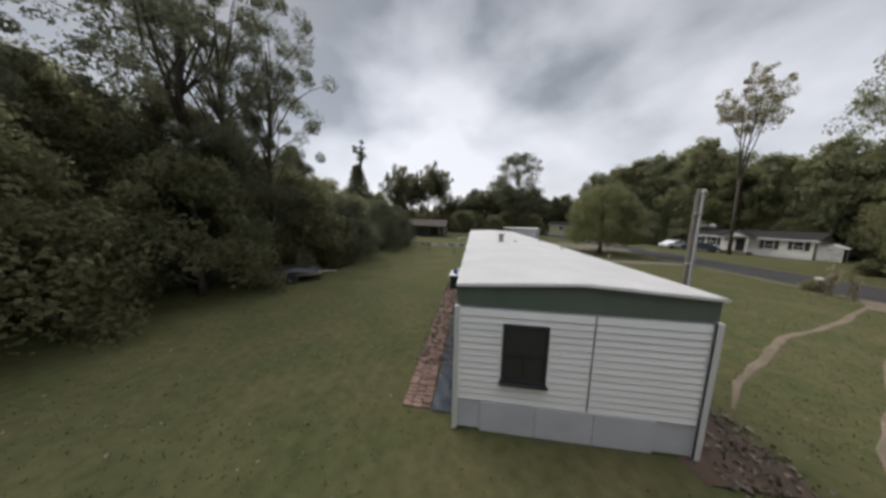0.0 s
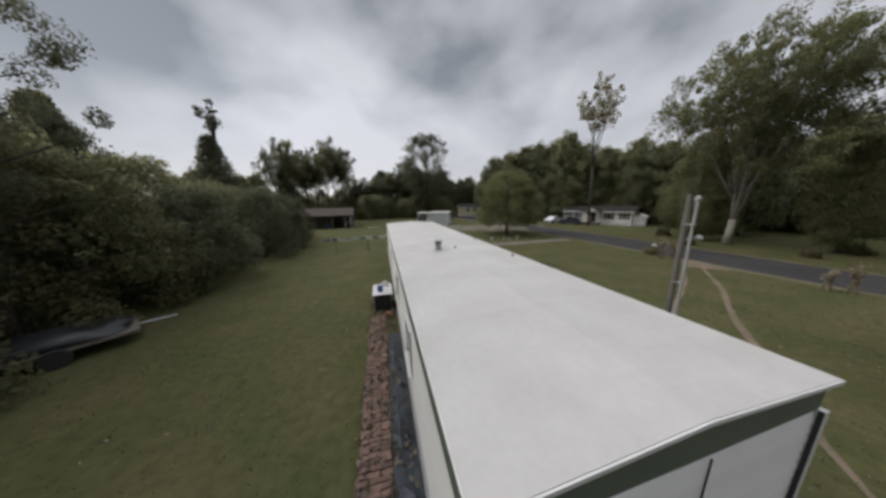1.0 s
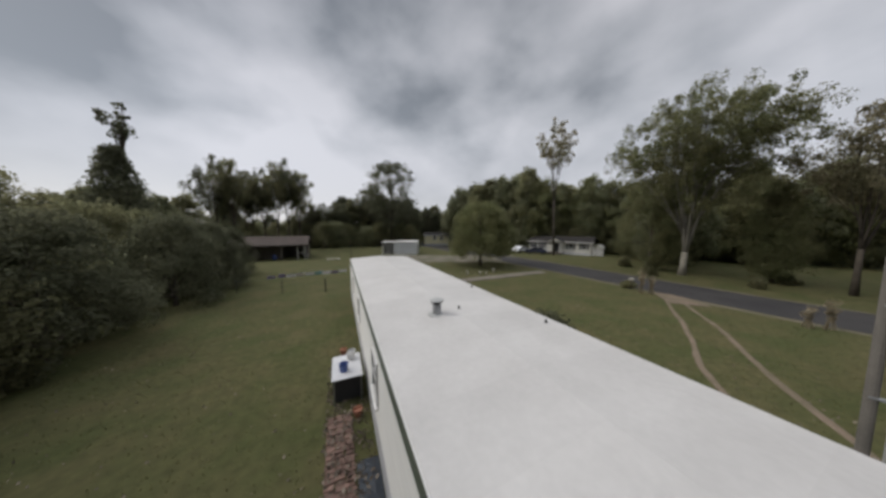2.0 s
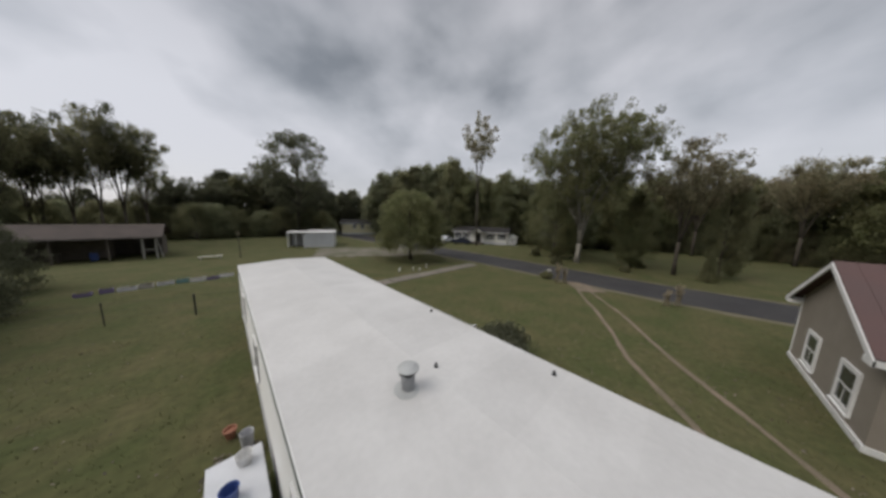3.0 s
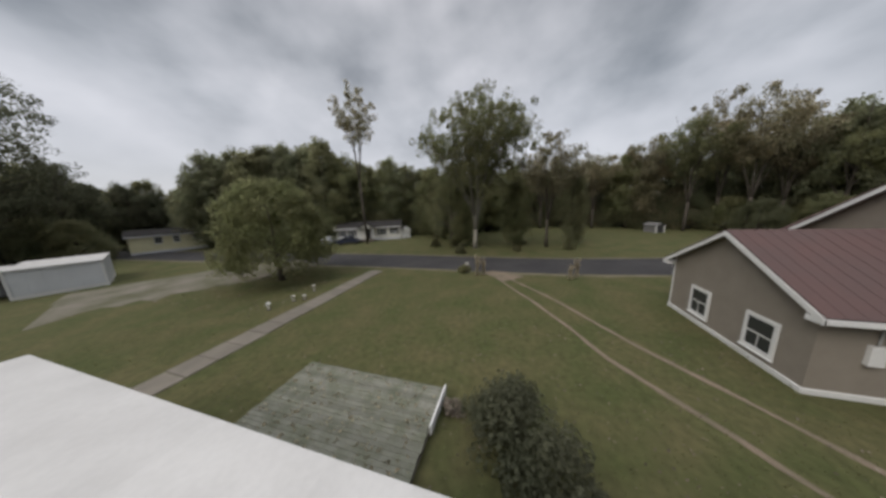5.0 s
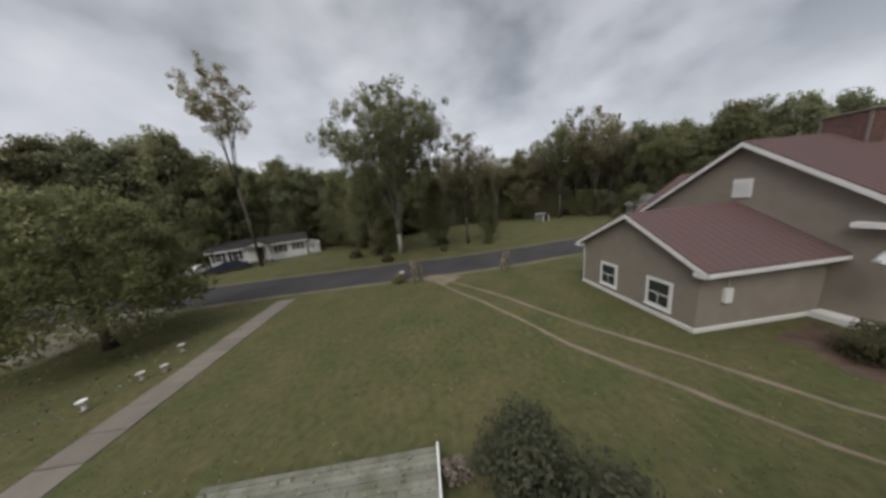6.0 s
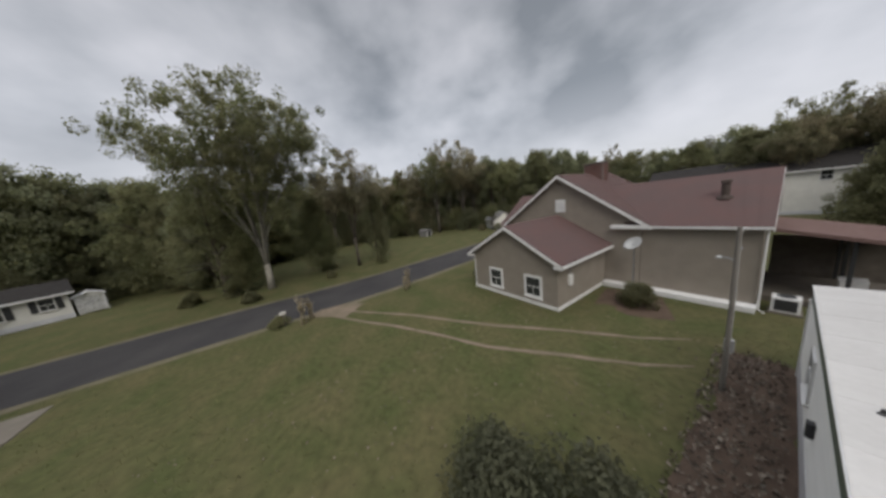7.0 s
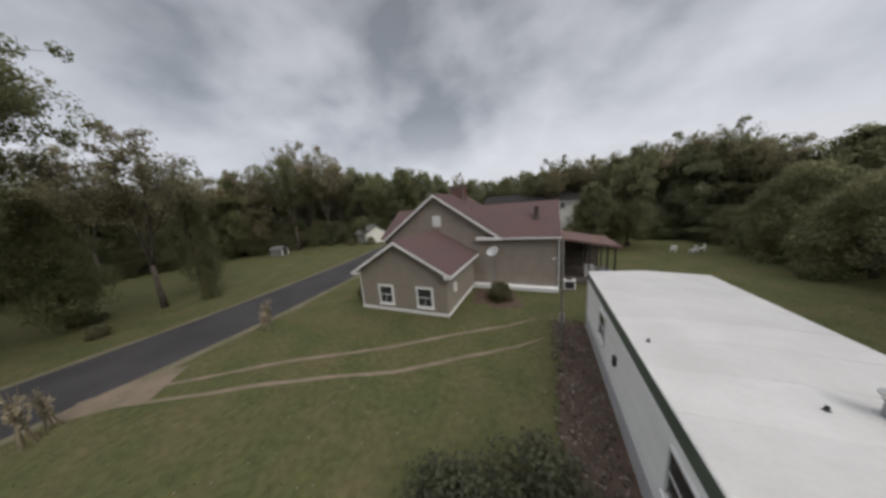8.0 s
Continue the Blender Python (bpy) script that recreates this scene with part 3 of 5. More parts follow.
window_unit(home, pose(1.36, IN + 0.012, 1.82), 0.86, 1.22, 0.05, True, "dark_trim")
part("cable", tube([(2.6, IN - 0.012, WALL_TOP - 0.02), (2.6, IN - 0.012, 0.75)], 0.009, 6), "dark_trim", home, "thin dark cable down the end wall")
for y in (3.4, 9.2, 17.0, 20.2):
    window_unit(home, Matrix.Translation((TW - INX - 0.012, y, 1.95)) @ pose(0, 0, 0, 0, 0, 90), 0.9, 1.1, 0.05)
for y in (4.0, 8.0, 13.5, 18.5):
    window_unit(home, Matrix.Translation((INX + 0.012, y, 1.95)) @ pose(0, 0, 0, 0, 0, -90), 0.9, 1.1, 0.05)
door = part("door", box(TW - INX - 0.02, 12.1, 0.78, TW - INX + 0.035, 13.0, 2.66, bevel=0.008), "white_trim", home, "white entrance door")
part("door_handle", tube([(TW - INX + 0.035, 12.2, 1.65), (TW - INX + 0.09, 12.2, 1.65), (TW - INX + 0.09, 12.32, 1.65)], 0.014, 6), "galv", door)
part("wall_lamp", box(TW - INX, 5.26, 1.62, TW - INX + 0.10, 5.42, 1.95, bevel=0.02), "dark_trim", home, "small black wall lamp")
vent_z = EAVE + RISE * (1.75 / (TW / 2))
vent = thing("roof_vent", pose(1.75, 8.05, vent_z - 0.03), "grey metal roof vent with a round cap", "roof vent")
part("flashing", lathe([(0.26, 0.0), (0.25, 0.03), (0.13, 0.05), (0.125, 0.06)], 20), "grey_plastic", vent)
part("stack", lathe([(0.12, 0.05), (0.12, 0.30), (0.11, 0.31)], 20), "galv", vent)
part("screen", lathe([(0.10, 0.31), (0.10, 0.40)], 16), "dark_trim", vent, "dark mesh between stack and cap")
part("cap", lathe([(0.03, 0.40), (0.19, 0.41), (0.195, 0.44), (0.10, 0.485), (0.02, 0.495)], 20), "grey_plastic", vent)
for k in range(4):
    a = k * math.pi / 2
    part("strut", tube([(0.118 * math.cos(a), 0.118 * math.sin(a), 0.3), (0.19 * math.cos(a), 0.19 * math.sin(a), 0.39)], 0.012, 5), "grey_plastic", vent)
for x, y, z in ((4.24, 6.46, 0), (4.35, 10.44, 0), (2.5, 8.14, 0)):
    zz = EAVE + RISE * (TW - x) / (TW / 2)
    pv = thing("plumbing_vent", pose(x, y, zz - 0.02), "short dark plumbing vent pipe on the roof", "vent pipe", "roof vent pipes")
    part("pipe", lathe([(0.028, 0), (0.028, 0.1), (0.024, 0.1), (0.024, 0.04)], 10), "dark_trim", pv)
    part("boot", lathe([(0.055, 0.0), (0.052, 0.025), (0.034, 0.04)], 12), "dark_trim", pv)

# ---- house with red metal roofs ----
house = thing("house", pose(0, 0, 0), "taupe-sided house with red metal roofs and white trim", "house")


def roof_plane(parent, a, b, c, d, ribs=0.42, mat="red_roof"):
    """A metal roof slope. a-b runs along the eave, d-c along the ridge."""
    a, b, c, d = (Vector(v) for v in (a, b, c, d))
    up = (b - a).cross(d - a).normalized()
    up = up if up.z > 0 else -up
    plane = part("roof", slab([a, b, c, d], 0.05, None, -up), mat, parent, "red standing-seam metal roof")
    n = max(2, int((b - a).length / ribs))
    for k in range(n + 1):
        p, q = a.lerp(b, k / n), d.lerp(c, k / n)
        t = (b - a).normalized() * 0.013
        part("seam", slab([p - t + up * 0.012, p + t + up * 0.012, q + t + up * 0.012, q - t + up * 0.012], 0.011, None, -up), mat, plane)
    return plane


def board(parent, a, b, h=0.2, t=0.05, side=(0, 1, 0), name="rake_board"):
    a, b = Vector(a), Vector(b)
    s = Vector(side) * t
    return part(name, slab([a, b, b + s, a + s], h), "white_trim", parent)


# front wing with two windows
WX0, WX1, WXM, WY, WE, WP, BACK = 12.35, 19.35, 15.8, 0.7, 3.15, 5.05, -5.5
part("wall", slab([(WX0, WY, 0.0), (WX1, WY, 0.0), (WX1, WY, WE), (WXM, WY, WP), (WX0, WY, WE)], WY - BACK - 0.02, None, (0, -1, 0)), "taupe", house, "taupe lap-sided wing")
for s in (-1, 1):
    xe = WXM + s * 3.95
    ze = WE - (3.95 - 3.45) * (WP - WE) / 3.45
    roof_plane(house, (xe, WY + 0.38, ze + 0.06), (xe, BACK, ze + 0.06), (WXM, BACK, WP + 0.075), (WXM, WY + 0.38, WP + 0.075))
    board(house, (xe, WY + 0.36, ze + 0.0), (WXM, WY + 0.36, WP + 0.01), 0.2, 0.055)
    board(house, (xe - 0.03, BACK + 0.02, ze - 0.0), (xe - 0.03, WY + 0.36, ze - 0.0), 0.16, 0.06, (1, 0, 0), "fascia")
    part("eave_return", box(min(xe, xe - s * 0.5), WY + 0.02, ze - 0.2, max(xe, xe - s * 0.5), WY + 0.41, ze - 0.02, bevel=0.01), "white_trim", house)
    part("soffit", slab([(xe + s * -0.03, WY + 0.3, ze - 0.1), (xe - s * 0.5, WY + 0.3, ze - 0.1), (xe - s * 0.5, BACK + 0.02, ze - 0.1), (xe + s * -0.03, BACK + 0.02, ze - 0.1)], 0.02), "white_trim", house)
part("corner_board", box(WX1 - 0.06, WY - 0.06, 0.2, WX1 + 0.025, WY + 0.025, WE, bevel=0.006), "white_trim", house)
part("base_trim", box(WX0 - 0.05, WY, 0.0, WX1 + 0.05, WY + 0.06, 0.2, bevel=0.01), "white_trim", house)
part("base_trim", box(WX0 - 0.06, BACK + 0.06, 0.0, WX0, WY, 0.2, bevel=0.01), "white_trim", house)
facing = pose(0, 0, 0, 0, 0, 180)
for x in (17.1, 13.98):
    window_unit(house, Matrix.Translation((x, WY + 0.01, 1.2)) @ facing, 1.28, 1.46, 0.14)
part("meter_box", box(WX0 - 0.16, -0.75, 1.3, WX0, -0.4, 1.95, bevel=0.02), "white_trim", house, "pale electric meter box on the side wall")
part("conduit", tube([(WX0 - 0.07, -0.58, 1.95), (WX0 - 0.07, -0.58, 2.85)], 0.03, 8), "grey_plastic", house)
# main gabled block
GX0, GX1, GXM, GE, GP, DEEP = 10.35, 20.85, 15.55, 4.6, 8.25, -14.5
part("wall", slab([(GX0, BACK, 0.0), (GX1, BACK, 0.0), (GX1, BACK, GE), (GXM, BACK, GP - 0.1), (GX0, BACK, GE)], BACK - DEEP, None, (0, -1, 0)), "taupe", house, "taupe gabled main block")
rise = (GP - 0.1 - GE) / (GXM - GX0)
for s in (-1, 1):
    xe = GXM + s * 5.75
    ze = GE - (5.75 - 5.25) * rise
    roof_plane(house, (xe, BACK + 0.42, ze + 0.06), (xe, DEEP - 0.3, ze + 0.06), (GXM, DEEP - 0.3, GP), (GXM, BACK + 0.42, GP))
    board(house, (xe, BACK + 0.40, ze), (GXM, BACK + 0.40, GP - 0.06), 0.22, 0.055)
    board(house, (xe - 0.03, DEEP, ze), (xe - 0.03, BACK + 0.4, ze), 0.18, 0.06, (1, 0, 0), "fascia")
part("eave_return", box(9.85, BACK + 0.02, GE - 0.52, 11.9, BACK + 0.44, GE - 0.3, bevel=0.01), "white_trim", house)
gv = part("gable_vent", box(15.15, BACK, 5.3, 15.95, BACK + 0.04, 6.3, bevel=0.008), "white_trim", house, "white louvred gable vent")
for k in range(7):
    part("slat", slab([(15.22, BACK + 0.04, 5.43 + 0.12 * k), (15.88, BACK + 0.04, 5.43 + 0.12 * k), (15.88, BACK + 0.085, 5.38 + 0.12 * k), (15.22, BACK + 0.085, 5.38 + 0.12 * k)], 0.012), "white_trim", gv)
# cross wings with their ridge along x
RZ, RY, RE = 6.9, -9.6, 4.42
rx0, rx1 = 5.75, 10.33
part("wall", slab([(rx0, BACK - 0.03, 0.0), (rx0, BACK - 0.03, RE), (rx0, RY, RZ - 0.12), (rx0, 2 * RY - BACK, RE), (rx0, 2 * RY - BACK, 0.0)], rx1 - rx0, None, (1, 0, 0)), "taupe", house, "taupe side block")
roof_plane(house, (rx0 - 0.25, BACK + 0.35, RE - 0.16), (GXM - 4.5, BACK + 0.35, RE - 0.16), (GXM - 1.6, RY, RZ), (rx0 - 0.25, RY, RZ))
roof_plane(house, (rx0 - 0.25, 2 * RY - BACK - 0.4, RE - 0.2), (GXM - 4.5, 2 * RY - BACK - 0.4, RE - 0.2), (GXM - 1.6, RY, RZ), (rx0 - 0.25, RY, RZ))
board(house, (rx0 - 0.25, BACK + 0.36, RE - 0.18), (10.0, BACK + 0.36, RE - 0.18), 0.11, 0.05, (0, 1, 0), "fascia")
board(house, (rx0 - 0.28, BACK + 0.33, RE - 0.2), (rx0 - 0.28, RY, RZ - 0.05), 0.2, 0.05, (1, 0, 0))
board(house, (rx0 - 0.28, 2 * RY - BACK - 0.35, RE - 0.2), (rx0 - 0.28, RY, RZ - 0.05), 0.2, 0.05, (1, 0, 0))
part("wall", slab([(20.87, BACK - 0.4, 0.0), (20.87, BACK - 0.4, RE), (20.87, RY, RZ - 0.12), (20.87, 2 * RY - BACK, RE), (20.87, 2 * RY - BACK, 0.0)], 0.9, None, (1, 0, 0)), "taupe", house, "taupe side block")
roof_plane(house, (22.1, BACK - 0.05, RE - 0.16), (GXM + 4.6, BACK - 0.05, RE - 0.16), (GXM + 1.6, RY, RZ), (22.1, RY, RZ))
roof_plane(house, (22.1, 2 * RY - BACK - 0.4, RE - 0.2), (GXM + 4.6, 2 * RY - BACK - 0.4, RE - 0.2), (GXM + 1.6, RY, RZ), (22.1, RY, RZ))
part("base_trim", box(rx0 - 0.05, BACK - 0.03, 0.0, WX0 - 0.07, BACK + 0.6, 0.3, bevel=0.02), "white_trim", house, "pale concrete ledge")
window_unit(house, Matrix.Translation((rx0 - 0.01, -8.0, 1.6)) @ pose(0, 0, 0, 0, 0, -90), 0.9, 1.3, 0.1)
part("downspout", tube([(rx0 - 0.1, BACK + 0.08, RE - 0.2), (rx0 - 0.1, BACK + 0.08, 0.1), (rx0 - 0.3, BACK + 0.3, 0.04)], 0.045, 8), "white_trim", house)
chim = part("chimney", box(14.45, -11.4, 6.4, 16.0, -10.4, 9.0), "mortar", house, "red brick chimney")
part("chimney_cap", box(14.35, -11.5, 9.02, 16.1, -10.3, 9.12, bevel=0.02), "concrete", chim)
br_me = mesh_of(box(0, -0.02, 0, 0.215, 0.015, 0.062), "brick", "brick")
for r in range(22):
    for k in range(6):
        piece("brick", br_me, chim, Matrix.Translation((14.47 + 0.24 * k + (0.08 if r % 2 else 0.0), -10.4, 7.3 + 0.075 * r)) @ pose(0, 0, 0))
    for k in range(4):
        piece("brick", br_me, chim, Matrix.Translation((14.45, -11.39 + 0.24 * (k + 1), 7.3 + 0.075 * r)) @ pose(0, 0, 0, 0, 0, -90))
pipe_z = RE - 0.16 + (RZ - RE + 0.16) * (BACK + 0.35 + 7.4) / (BACK + 0.35 - RY)
flue = thing("flue_pipe", pose(7.25, -7.4, pipe_z - 0.12), "dark metal flue with a square hood on the red roof", "flue pipe")
part("pipe", lathe([(0.17, 0.0), (0.17, 0.85), (0.15, 0.87)], 16), "shingle_brown", flue)
part("hood", box(-0.2, -0.2, 0.89, 0.2, 0.2, 1.06, bevel=0.03), "shingle_brown", flue)
part("collar", lathe([(0.33, 0.02), (0.3, 0.14), (0.18, 0.2)], 16), "shingle_brown", flue)
# satellite dish on a post
dish = thing("satellite_dish", pose(10.35, -4.4, 0), "grey satellite dish on a slim post", "satellite dish")
part("post", tube([(0, 0, 0), (0, 0, 3.1)], 0.04, 10), "galv", dish)
bm = bmesh.new()
rings = [[bm.verts.new((0.52 * r * math.cos(a), 0.03 - 0.17 * r * r, 0.47 * r * math.sin(a))) for a in (2 * math.pi * k / 22 for k in range(22))] for r in (0.02, 0.3, 0.6, 0.85, 1.0)]
rings.append([bm.verts.new((v.co.x * 0.99, v.co.y + 0.02, v.co.z * 0.99)) for v in rings[-1]])
for k, (a, b) in enumerate(zip(rings, rings[1:])):
    for i in range(22):
        bm.faces.new((a[i], b[i], b[(i + 1) % 22], a[(i + 1) % 22]))
bmesh.ops.transform(bm, matrix=pose(0, 0.1, 3.25, -48, 0, 150), verts=bm.verts)
part("reflector", bm, "grey_plastic", dish, smooth=True)
part("arm", tube([(0, 0.05, 2.95), (0.28, 0.45, 3.0), (0.3, 0.55, 3.12)], 0.02, 6), "galv", dish)
part("receiver", box(0.22, 0.48, 3.08, 0.38, 0.62, 3.2, bevel=0.02), "grey_plastic", dish)
part("bracket", box(-0.08, -0.06, 3.0, 0.08, 0.1, 3.3, bevel=0.01), "galv", dish)
# side porch
porch = thing("porch", pose(0, 0, 0), "open side porch with a red roof on slim posts", "porch")
roof_plane(porch, (1.35, -7.1, 3.12), (1.35, -12.2, 3.12), (5.6, -12.2, 3.9), (5.6, -7.1, 3.9), 0.42, "porch_roof")
part("fascia", slab([(1.35, -7.09, 3.07), (5.6, -7.09, 3.85), (5.6, -7.05, 3.85), (1.35, -7.05, 3.07)], 0.1), "porch_roof", porch)
part("back_wall", box(1.9, -12.16, 0.324, 5.6, -12.06, 2.78), "old_wood", porch)
part("deck", box(1.1, -12.1, 0.0, 5.7, -7.2, 0.32, bevel=0.02), "old_wood", porch)
for x in (1.7, 3.4):
    for y in (-7.4, -9.6, -11.9):
        part("post", box(x - 0.06, y - 0.06, 0.32, x + 0.06, y + 0.06, 3.02 + 0.183 * (x - 1.35), bevel=0.008), "dark_trim", porch)
part("beam", box(1.62, -12.0, 2.86, 1.78, -7.3, 3.02), "old_wood", porch)
ac = thing("heat_pump", pose(4.9, -5.9, 0.0) @ Matrix.Scale(0.82, 4), "white heat pump with a dark grille by the wall", "heat pump")
part("casing", box(-0.5, -0.4, 0.12, 0.5, 0.4, 1.0, bevel=0.03), "white_trim", ac)
part("grille", box(-0.38, 0.4, 0.24, 0.38, 0.425, 0.88), "dark_trim", ac)
part("base", box(-0.6, -0.5, 0.0, 0.6, 0.5, 0.12, bevel=0.01), "concrete", ac)
part("fan_guard", lathe([(0.34, 1.0), (0.33, 1.03), (0.05, 1.045)], 20), "dark_trim", ac)
for x, y, w, d, h, mt, lab, nm in ((3.2, -8.6, 0.7, 0.7, 0.9, "white_trim", "white washing machine on the porch", "washing_machine"), (2.2, -8.2, 0.5, 0.5, 0.55, "blue_plastic", "blue plastic storage tub on the porch", "storage_tub")):
    tb = thing(nm, pose(x, y, 0.32), lab, nm.replace("_", " "))
    part("body", box(-w / 2, -d / 2, 0, w / 2, d / 2, h, bevel=0.03), mt, tb)
    part("lid", box(-w / 2 - 0.015, -d / 2 - 0.015, h + 0.002, w / 2 + 0.015, d / 2 + 0.015, h + 0.05, bevel=0.012), mt, tb)


# ---- trees and shrubs ----
def leaves_mesh(centres, radii, per, size, rs, name, mat, flat=0.75):
    """Many small folded leaves strewn round the clump centres."""
    n = len(centres) * per
    c = np.repeat(np.array(centres), per, 0)
    r = np.repeat(np.array(radii), per)[:, None]
    d = rs.normal(size=(n, 3))
    d /= np.linalg.norm(d, axis=1, keepdims=True)
    d[:, 2] *= flat
    p = c + d * r * rs.uniform(0.25, 1.0, (n, 1)) ** 0.5
    face = d * 1.0 + np.array([0.0, 0.0, 0.55]) + 0.62 * rs.normal(size=(n, 3))
    face /= np.linalg.norm(face, axis=1, keepdims=True)
    u = np.cross(face, rs.normal(size=(n, 3)))
    u /= np.linalg.norm(u, axis=1, keepdims=True)
    w = np.cross(face, u)
    s = size * rs.uniform(0.55, 1.25, (n, 1))
    q = np.cross(u, w)
    tip, tail = p + u * s * 0.62, p - u * s * 0.5
    left, right = p + w * s * 0.34 + q * s * 0.12, p - w * s * 0.34 + q * s * 0.12
    verts = np.stack([tail, left, tip, right], 1).reshape(-1, 3)
    verts[:, 2] = np.maximum(verts[:, 2], 0.03)
    idx = np.arange(n) * 4
    faces = np.concatenate([np.stack([idx, idx + 1, idx + 2], 1), np.stack([idx, idx + 2, idx + 3], 1)])
    me = bpy.data.meshes.new(name)
    me.from_pydata(verts.tolist(), [], faces.tolist())
    me.materials.append(M[mat])
    return me


def limbs(base_pts, targets, r0, rs, mat, name="trunk"):
    """A trunk along base_pts with tapered limbs out to the targets."""
    bm = bmesh.new()
    n = len(base_pts)
    rad = [r0 * (1 - 0.85 * (k / (n - 1)) ** 0.9) for k in range(n)]
    rad[0] *= 1.35
    tube(base_pts, rad, 9, bm)
    bp = [Vector(p) for p in base_pts]
    for t in targets:
        t = Vector(t)
        k = min(range(1, n), key=lambda i: abs(bp[i].z - (t.z * 0.72 - 0.4)))
        a = bp[k]
        out = t - a
        if out.length < 0.5:
            continue
        mid1 = a + out * 0.35 + Vector((0, 0, out.length * 0.10)) + Vector(rs.normal(size=3)) * out.length * 0.05
        mid2 = a + out * 0.7 + Vector((0, 0, out.length * 0.08)) + Vector(rs.normal(size=3)) * out.length * 0.05
        r = max(0.025, min(rad[k] * 0.5, 0.03 * out.length))
        tube([a, mid1, mid2, t], [r, r * 0.72, r * 0.45, r * 0.18], 5, bm, caps=False)
    return mesh_of(bm, name, mat, True)


def bent(h, rs, lean=0.04, n=8):
    off = np.cumsum(rs.normal(size=(n, 2)) * lean * h / n, 0)
    return [(0, 0, -0.1)] + [(off[i, 0], off[i, 1], h * (i + 1) / n) for i in range(n)]


# kind: height, reach, fork height, boughs, clumps a bough, clump radius, leaves a clump, leaf size, trunk radius, leaf and bark
FAN = {
    "big": (21.0, 8.6, 2.6, 24, 34, (0.35, 1.0), 92, 0.19, 0.3, "leaf_light", "bark_pale"),
    "thin": (27.0, 4.2, 11.5, 10, 20, (0.3, 0.75), 52, 0.2, 0.17, "leaf_autumn", "bark"),
    "pole": (19.8, 1.7, 14.6, 6, 7, (0.18, 0.46), 46, 0.2, 0.2, "leaf_shade", "bark"),
    "open": (17.0, 4.9, 4.0, 12, 17, (0.4, 1.0), 66, 0.22, 0.19, "leaf_autumn", "bark"),
}


def fan_tree(kind, rs):
    """A forked tree: boughs sweep up and out of the fork, each feathered with clumps of leaves."""
    h, reach, fork, boughs, clumps, (r_min, r_max), per, size, r0, mat, bark = FAN[kind]
    bm = bmesh.new()
    lean = rs.normal(size=2) * 0.02 * fork
    tube([(0, 0, -0.1), (lean[0] * 0.5, lean[1] * 0.5, fork * 0.5), (lean[0], lean[1], fork * 1.06)], [r0 * 1.4, r0, r0 * 0.92], 10, bm)
    base = Vector((lean[0], lean[1], fork))
    cs, rad, mains = [], [], {}
    for k in range(boughs):
        a = (1.571 * k + 0.785 if k < 4 else 2.4 * k) % 6.283 + rs.uniform(-0.3, 0.3)
        out = reach * math.sqrt((k + 0.4) / boughs) * rs.uniform(0.8, 1.08)
        top = fork + (h - fork) * (1.0 - (0.3 if kind == "big" else 0.36) * (out / reach) ** 2) * rs.uniform(0.84, 1.02)
        low = base - Vector((0, 0, 0.08 * fork))
        if k >= 4:  # later boughs branch off the first four
            stem, u = mains[int(a / 1.571) % 4], rs.uniform(0.4, 2.6)
            low = stem[int(u)].lerp(stem[int(u) + 1], u - int(u))
            top = max(top, low.z + 2.0)
        pts = []
        for i in range(7):
            t = i / 6
            wob = Vector(rs.normal(size=3)) * 0.16 * t
            tip = Vector((lean[0] + out * math.cos(a), lean[1] + out * math.sin(a), top))
            pts.append(low.lerp(tip, t) + wob)
        if k < 4:
            mains[int(a / 1.571) % 4] = pts
        rb = r0 * (0.62 if k < 4 else 0.3)
        tube(pts, [rb * (1 - 0.9 * (i / 6) ** 0.8) for i in range(7)], 6, bm)
        for j in range(clumps):
            t = rs.uniform(0.3 if kind != "thin" else 0.42, 1.0) ** 0.85
            i = min(int(t * 6), 5)
            p = pts[i].lerp(pts[i + 1], t * 6 - i)
            side = Vector(rs.normal(size=3))
            side.z = side.z * 0.6 + 0.2
            span = (0.55 + 1.25 * math.sin(math.pi * min(t, 0.94))) * reach / 6.0
            c = p + side * span * 0.62
            if kind == "big" and t < 0.6 and rs.uniform() < 0.4:
                c.z -= rs.uniform(0.5, 2.6)
            cs.append((c.x, c.y, max(c.z, fork * 0.75)))
            rad.append(rs.uniform(r_min, r_max) * (1.12 - 0.35 * t))
            if j % 3 == 0:
                twig = p.lerp(c, 0.5) + Vector((0, 0, 0.12))
                tube([p, twig, c], [rb * 0.3, rb * 0.2, rb * 0.07], 4, bm, caps=False)
    return mesh_of(bm, "trunk", bark, True), leaves_mesh(cs, rad, per, size, rs, "crown", mat, 1.1)


